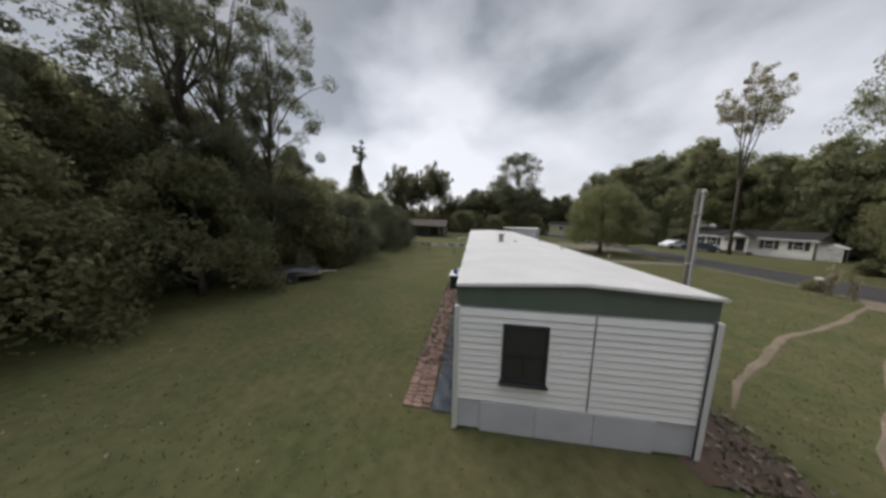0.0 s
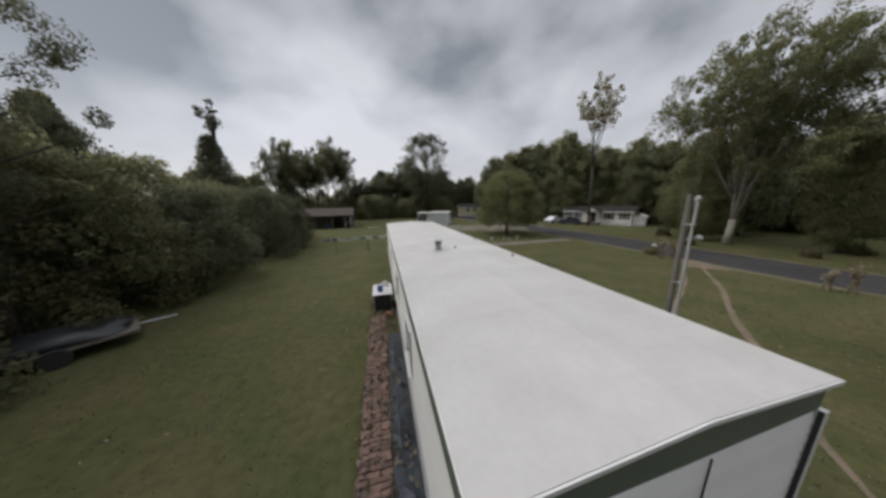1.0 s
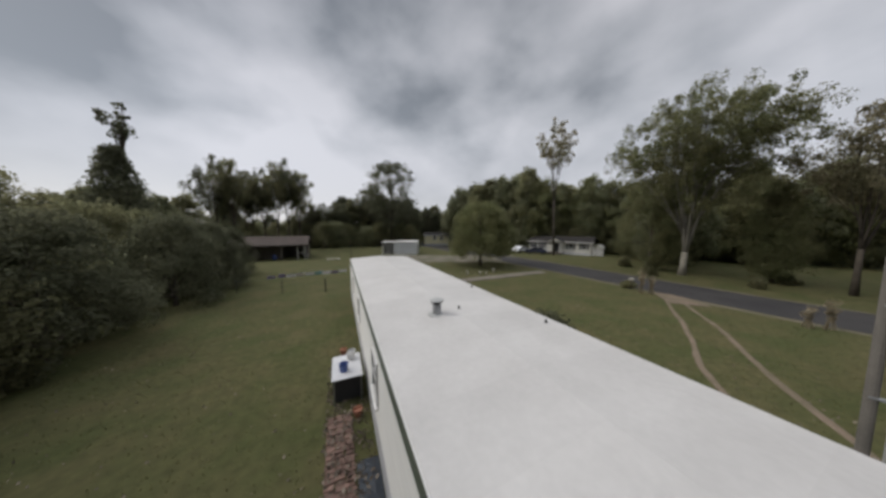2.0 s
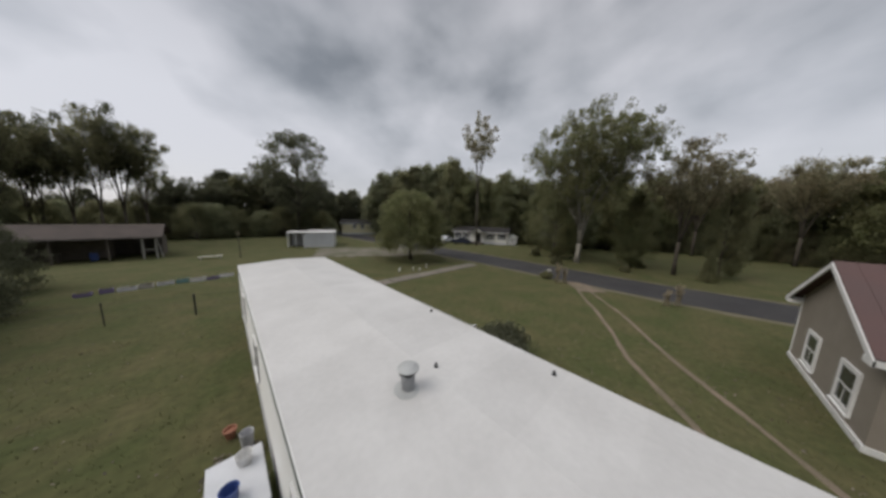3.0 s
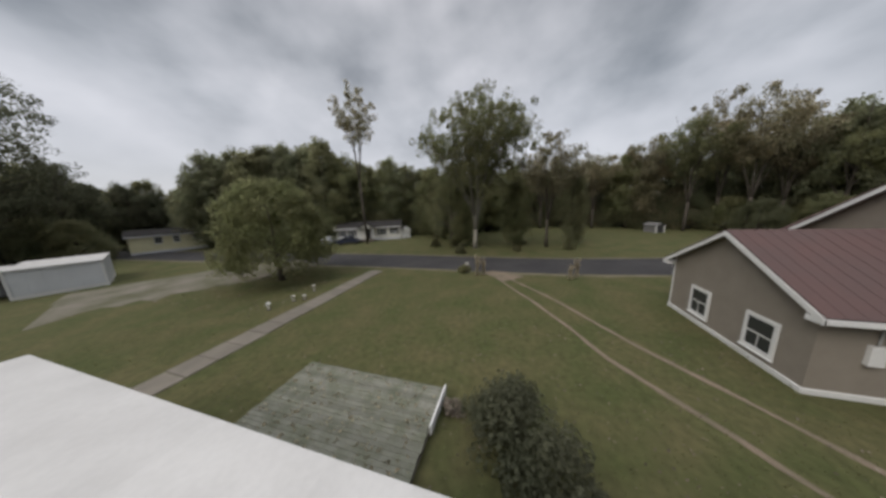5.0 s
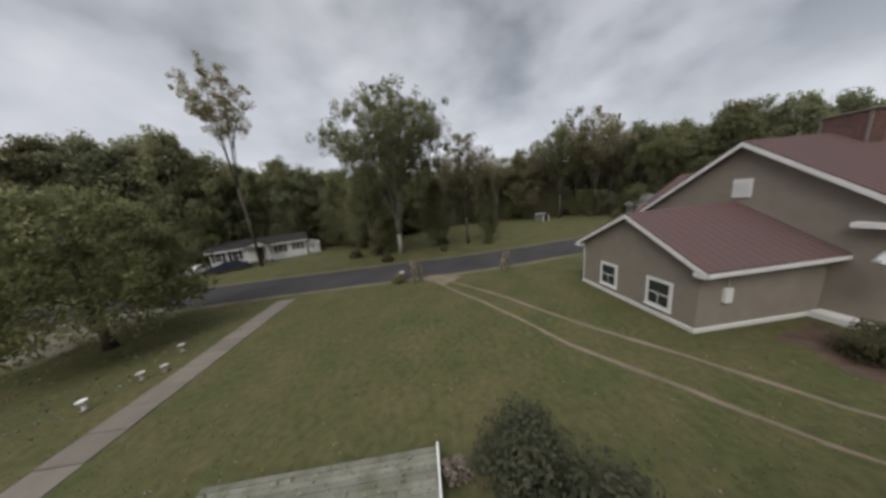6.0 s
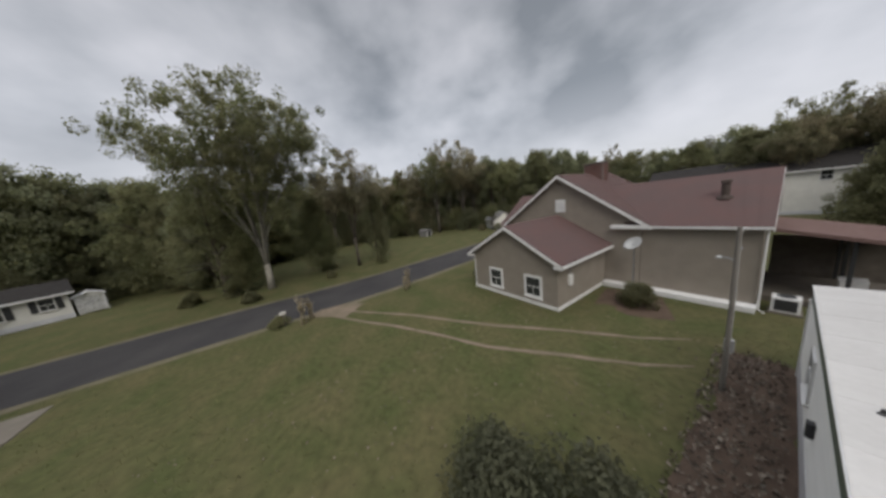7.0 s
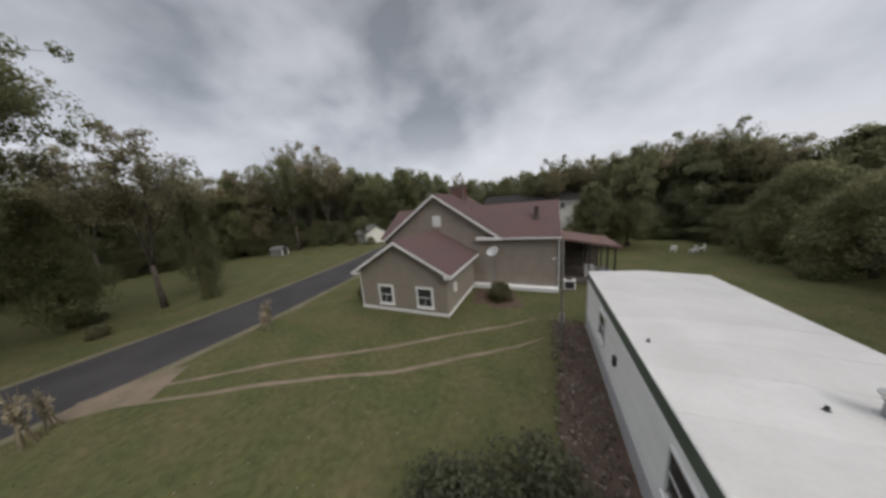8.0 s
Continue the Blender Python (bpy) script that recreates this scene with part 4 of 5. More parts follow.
def tree_parts(kind, seed, fine=False):
    """The trunk and crown meshes for one kind of tree, at its real size."""
    rs = np.random.RandomState(seed)
    if kind in FAN:
        return fan_tree(kind, rs)
    cs, rad = [], []
    if kind == "round":  # dense dome, low to the ground
        h, R = 8.8, 4.7
        for _ in range(270):
            a, t = rs.uniform(0, 6.283), rs.uniform(0.0, 1.0) ** 1.15
            z = 1.75 + (h - 2.25) * t
            env = R * (math.sin(math.pi * (0.16 + 0.84 * (1 - t)) * 0.62)) ** 0.8
            k = rs.uniform(0.3, 1.0) ** 0.5 * env * rs.uniform(0.85, 1.08)
            cs.append((k * math.cos(a), k * math.sin(a), z))
            rad.append(rs.uniform(0.6, 1.0))
        per, size, r0, top, mat, bark = 110, 0.21, 0.26, 6.5, "leaf", "bark"
    elif kind == "broad":  # full crown down to the undergrowth
        h, R = 16.0, 5.0
        arms = [(rs.uniform(0, 6.283), rs.uniform(0.35, 1.0)) for _ in range(9)]  # main boughs, each with a ragged spire of clumps
        for k in range(290):
            a, reach = arms[k % 9]
            t = rs.uniform(0, 1) ** 0.9
            a += rs.normal() * 0.42
            z = 1.2 + (h - 2.0) * t * (1.06 - 0.3 * reach)
            env = R * (1 - abs(t - 0.4) ** 2.0 * 1.9) * rs.uniform(0.7, 1.15)
            k = rs.uniform(0.15, 1.0) ** 0.5 * max(env, 0.9) * (0.55 + 0.45 * reach)
            cs.append((k * math.cos(a), k * math.sin(a), z))
            rad.append(rs.uniform(0.6, 1.5) * (1.1 - 0.45 * t))
        per, size, r0, top, mat, bark = 62, 0.3, 0.3, 13, "leaf", "bark"
    elif kind == "tuft":  # tall clear trunk with a clumped head
        h, R = 24.0, 6.2
        for _ in range(140):
            a, t = rs.uniform(0, 6.283), rs.uniform(0, 1)
            z = 6.0 + (h - 6.5) * t
            env = R * (0.45 + 0.75 * math.sin(math.pi * (0.1 + 0.75 * t))) * rs.uniform(0.7, 1.05)
            k = rs.uniform(0.15, 1.0) ** 0.6 * env
            cs.append((k * math.cos(a), k * math.sin(a), z))
            rad.append(rs.uniform(0.9, 1.6))
        per, size, r0, top, mat, bark = 125, 0.32, 0.32, 21, "leaf_dark", "bark"
    elif kind == "conifer":
        h, R = 10.5, 2.6
        for k in range(150):
            t = k / 150
            a = k * 2.4
            env = R * (1 - t) ** 0.8 * rs.uniform(0.6, 1.05)
            cs.append((env * math.cos(a), env * math.sin(a), 0.8 + (h - 1.2) * t - 0.15 * env))
            rad.append(0.5 + 0.5 * (1 - t))
        per, size, r0, top, mat, bark = 55, 0.24, 0.2, 10.4, "leaf_dark", "bark"
    elif kind == "limbed":  # tall, dark and ragged with long limbs
        h, R = 19.0, 6.5
        for _ in range(95):
            a, t = rs.uniform(0, 6.283), rs.uniform(0, 1)
            z = 4.0 + (h - 4.3) * t
            env = R * (0.45 + 0.6 * t) * rs.uniform(0.5, 1.1)
            k = rs.uniform(0.2, 1.0) ** 0.6 * env
            cs.append((k * math.cos(a), k * math.sin(a), z))
            rad.append(rs.uniform(0.45, 1.0))
        per, size, r0, top, mat, bark = 260, 0.15, 0.34, 16.5, "leaf_shade", "bark"
    elif kind == "thicket":  # dense from the ground up
        h, R = 7.4, 3.7
        for _ in range(170):
            a, t = rs.uniform(0, 6.283), rs.uniform(0, 1)
            z = 0.3 + (h - 0.8) * t
            env = R * (1.0 - 0.72 * t ** 2.2) * rs.uniform(0.75, 1.12)
            k = rs.uniform(0.35, 1.0) ** 0.5 * env
            cs.append((k * math.cos(a), k * math.sin(a), z))
            rad.append(rs.uniform(0.55, 1.05))
        per, size, r0, top, mat, bark = 110, 0.18, 0.16, 5.5, "leaf", "bark"
    if fine:
        per, size = int(per * 1.8), size * 0.68
    pts = bent(top, rs)
    pick = [cs[i] for i in rs.permutation(len(cs))[: (14 if kind in ("thicket", "round", "conifer") else 34)]]
    trunk = limbs(pts, pick, r0, rs, bark)
    crown = leaves_mesh(cs, rad, per, size, rs, "crown", mat, 0.85)
    return trunk, crown


TREE_TEXT = {
    "round": ("dense rounded green shade tree on the lawn", "tree"), "big": ("tall light-green tree with a pale forked trunk", "tree"),
    "broad": ("leafy green deciduous tree in the woods", "tree"), "open": ("open-crowned tree with brownish autumn leaves", "tree"),
    "thin": ("tall thin tree with a sparse feathery top", "tree"), "pole": ("tall bare-stemmed tree with a small dark tuft", "tree"), "tuft": ("tall dark tree with a clumped head of leaves", "tree"),
    "conifer": ("dark pointed conifer above the thicket", "tree"), "limbed": ("tall dark ragged tree with long limbs", "tree"),
    "thicket": ("dense dark green thicket reaching the ground", "shrub"),
}
TREE_NAME = {"thicket": "thicket_shrub", "conifer": "conifer", "round": "shade_tree"}
stock = {}


def plant(kind, x, y, scale=1.0, turn=0.0, tall=1.0, variant=0, mat=None):
    key = (kind, variant)
    if key not in stock:
        stock[key] = tree_parts(kind, 11 + 7 * variant + sum(map(ord, kind)), variant >= 5)
    label, cat = TREE_TEXT[kind]
    t = thing(TREE_NAME.get(kind, "tree"), Matrix.Translation((x, y, -0.04)) @ pose(0, 0, 0, 0, 0, turn) @ Matrix.Diagonal((scale, scale, scale * tall, 1)), label, cat, {"thicket": "thicket", "broad": "woods"}.get(kind, ""))
    for nm, me in zip(("trunk", "crown"), stock[key]):
        ob = new(nm, me)
        ob.parent = t
        if mat and nm == "crown":
            ob.data = me
            ob.material_slots[0].link = "OBJECT"
            ob.material_slots[0].material = M[mat]
    return t


rt = random.Random(21)


def bearing(deg, far, ref=(2.0, 8.0)):
    """A place by compass heading (clockwise from +y) and distance."""
    a = radians(deg)
    return ref[0] + far * math.sin(a), ref[1] + far * math.cos(a)


HEIGHT = {"round": 8.8, "big": 21.5, "broad": 14.7, "open": 17.3, "thin": 27.6, "tuft": 24.2, "conifer": 10.8, "limbed": 19.5, "thicket": 7.8}


def stand(kind, deg, far, tall, wide=None, **kw):
    """A tree of the given height at a heading and distance."""
    x, y = bearing(deg, far)
    s = tall / HEIGHT[kind]
    w = wide or s
    return plant(kind, x, y, w, rt.uniform(0, 360), s / w, **kw)


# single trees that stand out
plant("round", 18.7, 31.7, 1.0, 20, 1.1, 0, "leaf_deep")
plant("conifer", -20.6, 20.6, 1.2, 0)
plant("broad", -19.2, 19.6, 0.62, 75, 1.32, 5, "leaf_shade")
plant("big", 36.9, 15.5, 1.03, 0)
plant("broad", 38.5, 19.5, 0.8, 100, 1.1, 6, "leaf_light")
plant("broad", 40.5, 9.8, 0.62, 10, 1.15, 6, "leaf_light")
plant("conifer", 36.9, 2.7, 0.32, 70)
plant("thin", 39.5, 36.2, 1.03, 40)
stand("tuft", 10.2, 68, 25.0, 1.2, mat="leaf_shade")
stand("tuft", 5.0, 78, 19.0, 0.75, mat="leaf_shade")
plant("open", 38.6, 5.4, 0.95, 0)
plant("broad", 41.0, 1.8, 0.42, 30, 2.1, 1, "leaf_dark")
plant("limbed", -16.2, 7.2, 1.05, 200)
plant("limbed", -14.8, 8.6, 0.8, 60, 1.2, 5)
plant("limbed", -13.6, 10.2, 0.72, 140, 1.25, 1)
plant("limbed", -18.5, 12.0, 0.86, 20, 1.1)
plant("broad", -17.0, 7.6, 0.62, 20, 1.35, 5, "leaf_dark")
plant("broad", -20.5, 4.2, 0.85, 120, 1.0, 5, "leaf_dark")
plant("broad", -18.8, -1.5, 0.85, 220, 1.05, 5, "leaf_dark")
plant("broad", -19.5, 13.0, 0.72, 320, 1.0, 2, "leaf_dark")
plant("limbed", -19.0, 1.5, 0.85, 80, 1.0, 1)
plant("conifer", -22.4, 39.4, 1.6, 0, 0.88, 0, "leaf_shade")
plant("pole", -22.2, 40.2)
stand("open", 121, 66, 25.5, 1.25)
stand("open", 127, 68, 22.0, 1.1, variant=1)
stand("open", 112, 66, 21.0, 1.1, variant=1)
stand("open", 94, 62, 19.5, 1.05)
stand("open", 104, 63, 18.5, 1.05, variant=1)
stand("open", 157, 80, 19.0, 0.7)
stand("open", 117.5, 62, 22.5, 1.3, variant=1, mat="leaf_light")
stand("open", 124, 64, 24.0, 1.35)
stand("open", 134, 66, 19.5, 1.1, variant=1, mat="leaf_light")
stand("conifer", 131, 72, 19.0, 1.5)
plant("thicket", 42.6, -27.6, 0.3, 40, 0.8, 0, "leaf_light")
plant("thicket", 46.6, -26.0, 0.26, 160, 0.9, 1, "leaf_autumn")
plant("open", 44.3, -27.5, 0.42, 10, 1.0, 1, "leaf_light")
# thicket along the left edge of the lawn
for x, y, s in ((-12.6, 18.5, 0.95), (-12.2, 25.5, 0.85), (-12.4, 31.5, 0.85), (-13.2, 36.5, 0.75), (-13.5, 12.5, 1.05), (-14.0, 6.5, 1.0), (-14.2, 0.5, 1.0), (-14.0, -5.5, 1.0),
                (-14.2, -11.5, 1.0), (-14.0, -17.5, 1.05), (-18.0, 21.0, 1.2), (-18.5, 30.0, 1.15), (-19.0, 15.0, 1.25), (-19.0, 36.0, 1.1), (-20.0, -2.0, 1.3), (-20.0, -14.0, 1.3), (-20.0, 6.0, 1.3),
                (-19.5, 44.0, 0.9), (-24.0, 49.0, 1.0), (-15.6, 40.5, 0.62)):
    plant("thicket", x + rt.uniform(-0.5, 0.5), y + rt.uniform(-0.8, 0.8), s, rt.uniform(0, 360), rt.uniform(0.9, 1.15), rt.randrange(2), "leaf_shade" if y > 14 and s < 1.1 else "leaf_dark")
for x, y, s, k in ((-24, 18, 0.82, "broad"), (-27, 31, 0.8, "broad"), (-26, 42, 0.8, "broad"), (-25, 8, 0.9, "broad"), (-28, -5, 0.95, "limbed"), (-27, -17, 0.95, "broad"), (-33, 24, 0.9, "broad")):
    plant(k, x, y, s, rt.uniform(0, 360), rt.uniform(0.9, 1.1), rt.randrange(2), "leaf_dark")


def wood(h0, h1, n, far, tall, mats, kind="broad", spread=5.0, wide=None):
    """n trees of a wood between two headings."""
    for k in range(n):
        deg = h0 + (h1 - h0) * (k + 0.5) / n + rt.uniform(-0.4, 0.4) * (h1 - h0) / n
        stand(kind, deg, far + rt.uniform(-spread, spread), tall * rt.uniform(0.86, 1.06), wide, variant=k % (3 if kind == "broad" else 2), mat=mats[k % len(mats)])


D, G, Y, A, S = "leaf_dark", None, "leaf_light", "leaf_autumn", "leaf_shade"
# far woods beyond the shed and the pale store
wood(318, 338, 6, 66, 14.0, (D, G))
wood(335, 350, 8, 64, 22.5, (S, D), "open", 4, 0.85)
wood(336, 352, 6, 76, 10.0, (S, D, S), spread=6)
wood(352, 362, 4, 76, 12.5, (S, D, S), spread=6)
wood(350, 358, 4, 70, 14.5, (S,), "open", 3, 0.7)
wood(358, 376, 9, 82, 18.0, (S, D), spread=4)
wood(375, 383, 4, 98, 13.5, (D, G), spread=4)
wood(376.5, 386.5, 7, 86, 14.6, (S, D), spread=4)
wood(385.5, 391, 4, 76, 16.0, (D, G), spread=5)
wood(330, 376, 20, 70, 7.6, (D, D, G), "thicket", 4, 0.95)
# woods past the road, behind the pale house
wood(388, 397, 5, 66, 19.0, (G, D), spread=4, wide=1.15)
wood(395, 408, 8, 62, 21.5, (D, G, G), spread=4, wide=1.25)
wood(406, 430, 11, 62, 18.5, (G, D, Y), spread=4, wide=1.15)
wood(428, 446, 8, 58, 17.0, (Y, G, D), spread=4, wide=1.1)
wood(444, 476, 14, 70, 16.5, (G, Y, A, G, D), spread=5, wide=1.1)
wood(390, 430, 15, 58, 7.0, (D, G), "thicket", 3, 0.95)
wood(430, 480, 21, 67, 7.4, (G, D, Y, G, A), "thicket", 2.5, 0.95)
wood(430, 438, 4, 47, 13.5, (Y, G), spread=3, wide=0.75)
# woods behind the taupe house and round to the left
wood(476, 490, 6, 76, 16.0, (Y, G, A), spread=4)
wood(489, 512, 12, 70, 19.5, (Y, G), spread=5, wide=1.15)
wood(510, 535, 11, 72, 16.0, (G, Y, D), spread=5)
wood(532, 552, 9, 66, 14.8, (D, G), spread=5)
wood(534, 552, 7, 60, 17.0, (D, G), "open", 4, 0.85)
for x, y, sc, v in ((0.5, -21.5, 0.62, 1), (-3.6, -24.0, 0.75, 2), (1.6, -25.5, 0.44, 0)):
    plant("broad", x, y, sc, rt.uniform(0, 360), 1.0, v, "leaf_dark")
wood(548, 570, 10, 47, 14.2, (D, G), spread=4, wide=1.0)
wood(551, 570, 6, 44, 15.8, (D, G), "open", 3, 0.8)
wood(566, 590, 9, 42, 11.5, (D,), spread=4, wide=1.0)
wood(480, 530, 13, 66, 7.0, (Y, G), "thicket", 4, 0.95)
wood(546, 592, 10, 41, 5.0, (D, G), "thicket", 4, 1.0)


# ---- buildings further off ----
def long_house(name, at, length, depth, wall_h, rise, wall, roof, label, windows, portico=None, side_windows=(), shutters=True):
    """A one-storey house: its front lies along x and faces -y of its own frame."""
    hs = thing(name, at, label, "house")
    part("wall", slab([(0, 0, -0.1), (0, 0, wall_h), (0, depth / 2, wall_h + rise), (0, depth, wall_h), (0, depth, -0.1)], length, None, (1, 0, 0)), wall, hs)
    o = 0.4
    dz = o * rise / (depth / 2)
    for y0, y1 in ((-o, depth / 2), (depth + o, depth / 2)):
        part("roof", slab([(-o, y0, wall_h - dz + 0.06), (length + o, y0, wall_h - dz + 0.06), (length + o, y1, wall_h + rise + 0.06), (-o, y1, wall_h + rise + 0.06)], 0.1), roof, hs)
    part("fascia", box(-o, -o - 0.05, wall_h - dz - 0.14, length + o, -o, wall_h - dz + 0.04), "white_trim", hs)
    part("skirting", box(0.0, -0.03, -0.1, length, -0.002, 0.45), "skirting", hs)
    for x, w, h in windows:
        window_unit(hs, pose(x, -0.01, wall_h - 0.35 - h / 2), w, h, 0.07)
        if shutters:
            for s in (-1, 1):
                part("shutter", box(x + s * (w / 2 + 0.22) - 0.19, -0.05, wall_h - 0.35 - h, x + s * (w / 2 + 0.22) + 0.19, -0.004, wall_h - 0.35, bevel=0.01), "dark_trim", hs)
    for y, w, h in side_windows:
        window_unit(hs, Matrix.Translation((length + 0.01, y, wall_h - 0.4 - h / 2)) @ pose(0, 0, 0, 0, 0, 90), w, h, 0.07)
    if portico:
        x, w = portico
        part("porch_gable", slab([(x - w / 2, -1.9, wall_h + 0.02), (x + w / 2, -1.9, wall_h + 0.02), (x, -1.9, wall_h + rise * 0.85)], 2.6, None, (0, 1, 0)), wall, hs)
        for s in (-1, 1):
            part("porch_roof", slab([(x + s * (w / 2 + 0.25), -2.1, wall_h - 0.02), (x + s * (w / 2 + 0.25), 1.2, wall_h - 0.02), (x, 1.2, wall_h + rise * 0.85 + 0.16), (x, -2.1, wall_h + rise * 0.85 + 0.16)], 0.07), roof, hs)
            part("porch_post", box(x + s * (w / 2 - 0.12) - 0.07, -1.85, 0.4, x + s * (w / 2 - 0.12) + 0.07, -1.71, wall_h + 0.02), "white_trim", hs)
        part("porch_deck", box(x - w / 2, -1.9, 0.0, x + w / 2, -0.04, 0.4, bevel=0.01), "old_wood", hs)
        d = part("door", box(x - 0.47, -0.05, 0.42, x + 0.47, -0.004, 2.4, bevel=0.008), "dark_trim", hs, "dark front door")
        part("door_handle", tube([(x + 0.36, -0.05, 1.4), (x + 0.36, -0.11, 1.4)], 0.03, 8), "galv", d)
    return hs


fx, fy, gx, gy = 40.0, 44.3, 46.2, 31.6
turn = math.degrees(math.atan2(gy - fy, gx - fx))
long_house("white_house", pose(fx + 0.7 * math.cos(radians(turn)), fy + 0.7 * math.sin(radians(turn)), 0, 0, 0, turn), 12.4, 6.6, 2.75, 0.95, "pale_siding", "shingle_dark", "pale one-storey house with a dark roof, shutters and a gabled porch",
           ((0.95, 0.8, 1.35), (2.9, 0.8, 1.35), (8.7, 0.9, 1.3), (11.2, 0.9, 1.2)), (5.9, 2.8))
annex = thing("side_porch", pose(fx + 13.3 * math.cos(radians(turn)), fy + 13.3 * math.sin(radians(turn)), 0, 0, 0, turn) @ Matrix.Scale(0.72, 4), "white lattice side porch of the pale house", "porch")
for x in (0.1, 2.5):
    for y in (0.2, 2.6):
        part("post", box(x - 0.06, y - 0.06, 0, x + 0.06, y + 0.06, 2.6), "white_trim", annex)
for s in (-1, 1):
    part("roof", slab([(1.3 + s * 1.5, 0, 2.52), (1.3 + s * 1.5, 2.8, 2.52), (1.3, 2.8, 3.2), (1.3, 0, 3.2)], 0.07), "white_trim", annex)
part("gable", slab([(0.04, 0.2, 2.5), (2.56, 0.2, 2.5), (1.3, 0.2, 3.08)], 0.04, None, (0, 1, 0)), "pale_siding", annex)
for k in range(16):
    part("slat", box(0.2 + 0.14 * k, 0.18, 0.1, 0.29 + 0.14 * k, 0.21, 2.48), "white_trim", annex)
part("railing", box(0.16, 0.213, 0.9, 2.44, 0.26, 1.0), "white_trim", annex)
cx, cy = bearing(18.9, 69)
long_house("cream_house", pose(cx, cy, 0, 0, 0, -24), 9.6, 7.0, 3.3, 0.9, "cream", "shingle_dark", "cream-yellow one-storey house at the wood's edge", ((3.4, 1.0, 1.2), (5.6, 0.9, 1.2), (8.3, 1.2, 1.2)), None, (), False)
cx, cy = bearing(11.5, 82)
long_house("grey_house", pose(cx, cy, 0, 0, 0, -12), 8.0, 6.0, 2.5, 1.3, "pale_siding", "shingle_grey", "small pale house half hidden by trees", ((2.0, 0.9, 1.1), (5.5, 0.9, 1.1)), None, (), False)
cx, cy = bearing(170, 55)
long_house("slate_roof_house", pose(cx + 9, cy, 0, 0, 0, 184), 22.6, 9.5, 6.2, 2.3, "pale_siding", "shingle_dark", "house with a broad grey roof behind the red-roofed one", ((3.0, 1.0, 1.3), (8.0, 1.0, 1.3), (14.0, 1.0, 1.3), (18.0, 1.0, 1.3)), None, (), False)
cx, cy = bearing(139, 58)
long_house("barn", pose(cx + 10, cy + 4.5, 0, 0, 0, 150), 7.0, 5.0, 2.4, 1.6, "pale_siding", "shingle_grey", "pale outbuilding among the trees", ((1.8, 0.9, 1.0), (5.0, 0.9, 1.0)), None, (), False)

# pale metal store beyond the mobile home
store = thing("metal_store", pose(9.7, 51.2, 0, 0, 0, -22), "pale sheet-metal storage building with a white frame and open end", "storage building")
part("body", box(0, 0, 0.3, 4.85, 6.2, 2.55, bevel=0.03), "shed_white", store)
sm = mesh_of(box(0, -0.03, 0, 0.74, 0.0, 2.14, bevel=0.008), "wall_sheet", "shed_white")
for k in range(6):
    piece("wall_sheet", sm, store, Matrix.Translation((0.16 + 0.765 * k, -0.004, 0.34)))
for k in range(8):
    piece("wall_sheet", sm, store, Matrix.Translation((4.854, 0.06 + 0.765 * k, 0.34)) @ pose(0, 0, 0, 0, 0, 90))
part("roof", slab([(-0.08, -0.1, 2.66), (4.95, -0.1, 2.66), (4.95, 6.3, 2.72), (-0.08, 6.3, 2.72)], 0.07), "roof_white", store)
part("roof_edge", box(-0.08, -0.15, 2.53, 4.95, -0.105, 2.64), "white_trim", store)
for x in (-0.02, 4.8):
    part("corner_post", box(x - 0.06, -0.07, 0.02, x + 0.07, -0.036, 2.53, bevel=0.008), "white_trim", store)
part("base_skirt", box(-0.02, -0.08, 0.0, 4.87, -0.04, 0.31), "white_trim", store)
part("base_skirt", box(4.86, -0.03, 0.0, 4.9, 6.2, 0.31), "white_trim", store)
# open bay at its end, under the same roof
part("back_wall", box(-2.5, 3.3, 0.0, -0.05, 3.38, 2.5), "shed_white", store)
part("side_wall", box(-2.5, 1.6, 0.0, -2.44, 3.3, 2.5), "shed_white", store)
part("roof", slab([(-2.65, 0.2, 2.68), (-0.09, 0.2, 2.68), (-0.09, 3.5, 2.74), (-2.65, 3.5, 2.74)], 0.08), "roof_white", store)
part("roof_edge", box(-2.65, 0.14, 2.52, -0.09, 0.195, 2.67), "white_trim", store)
part("roof_edge", box(-2.72, 0.2, 2.52, -2.655, 3.5, 2.67), "white_trim", store)
for x in (-2.48, -1.3):
    part("corner_post", box(x - 0.07, 0.28, 0.0, x + 0.07, 0.42, 2.6, bevel=0.008), "white_trim", store)
part("door", box(-1.9, 3.22, 0.05, -0.9, 3.29, 2.2, bevel=0.01), "skirting", store, "pale grey panel door")

# dark open-fronted shed
shed = thing("open_shed", pose(-17.5, 51.0, 0), "dark open-fronted shed with a brown roof and pale posts", "shed")
part("back_wall", box(0, 5.4, 0, 11.0, 5.55, 2.6), "old_wood", shed)
part("end_wall", box(0, 0.3, 0, 0.15, 5.4, 2.7), "old_wood", shed)
part("end_wall", box(10.85, 2.2, 0, 11.0, 5.4, 2.7), "old_wood", shed)
part("roof", slab([(-0.4, -0.7, 2.75), (11.4, -0.7, 2.75), (11.4, 2.6, 4.15), (-0.4, 2.6, 4.15)], 0.1), "shingle_brown", shed)
part("roof", slab([(-0.4, 6.0, 2.75), (11.4, 6.0, 2.75), (11.4, 2.6, 4.15), (-0.4, 2.6, 4.15)], 0.1), "shingle_brown", shed)
part("fascia", box(-0.4, -0.76, 2.55, 11.4, -0.705, 2.7), "pole_wood", shed)
for x in (0.2, 3.6, 7.2, 9.7, 10.75):
    part("post", box(x - 0.08, -0.4, 0, x + 0.08, -0.24, 2.6), "stone" if x > 9 else "old_wood", shed)
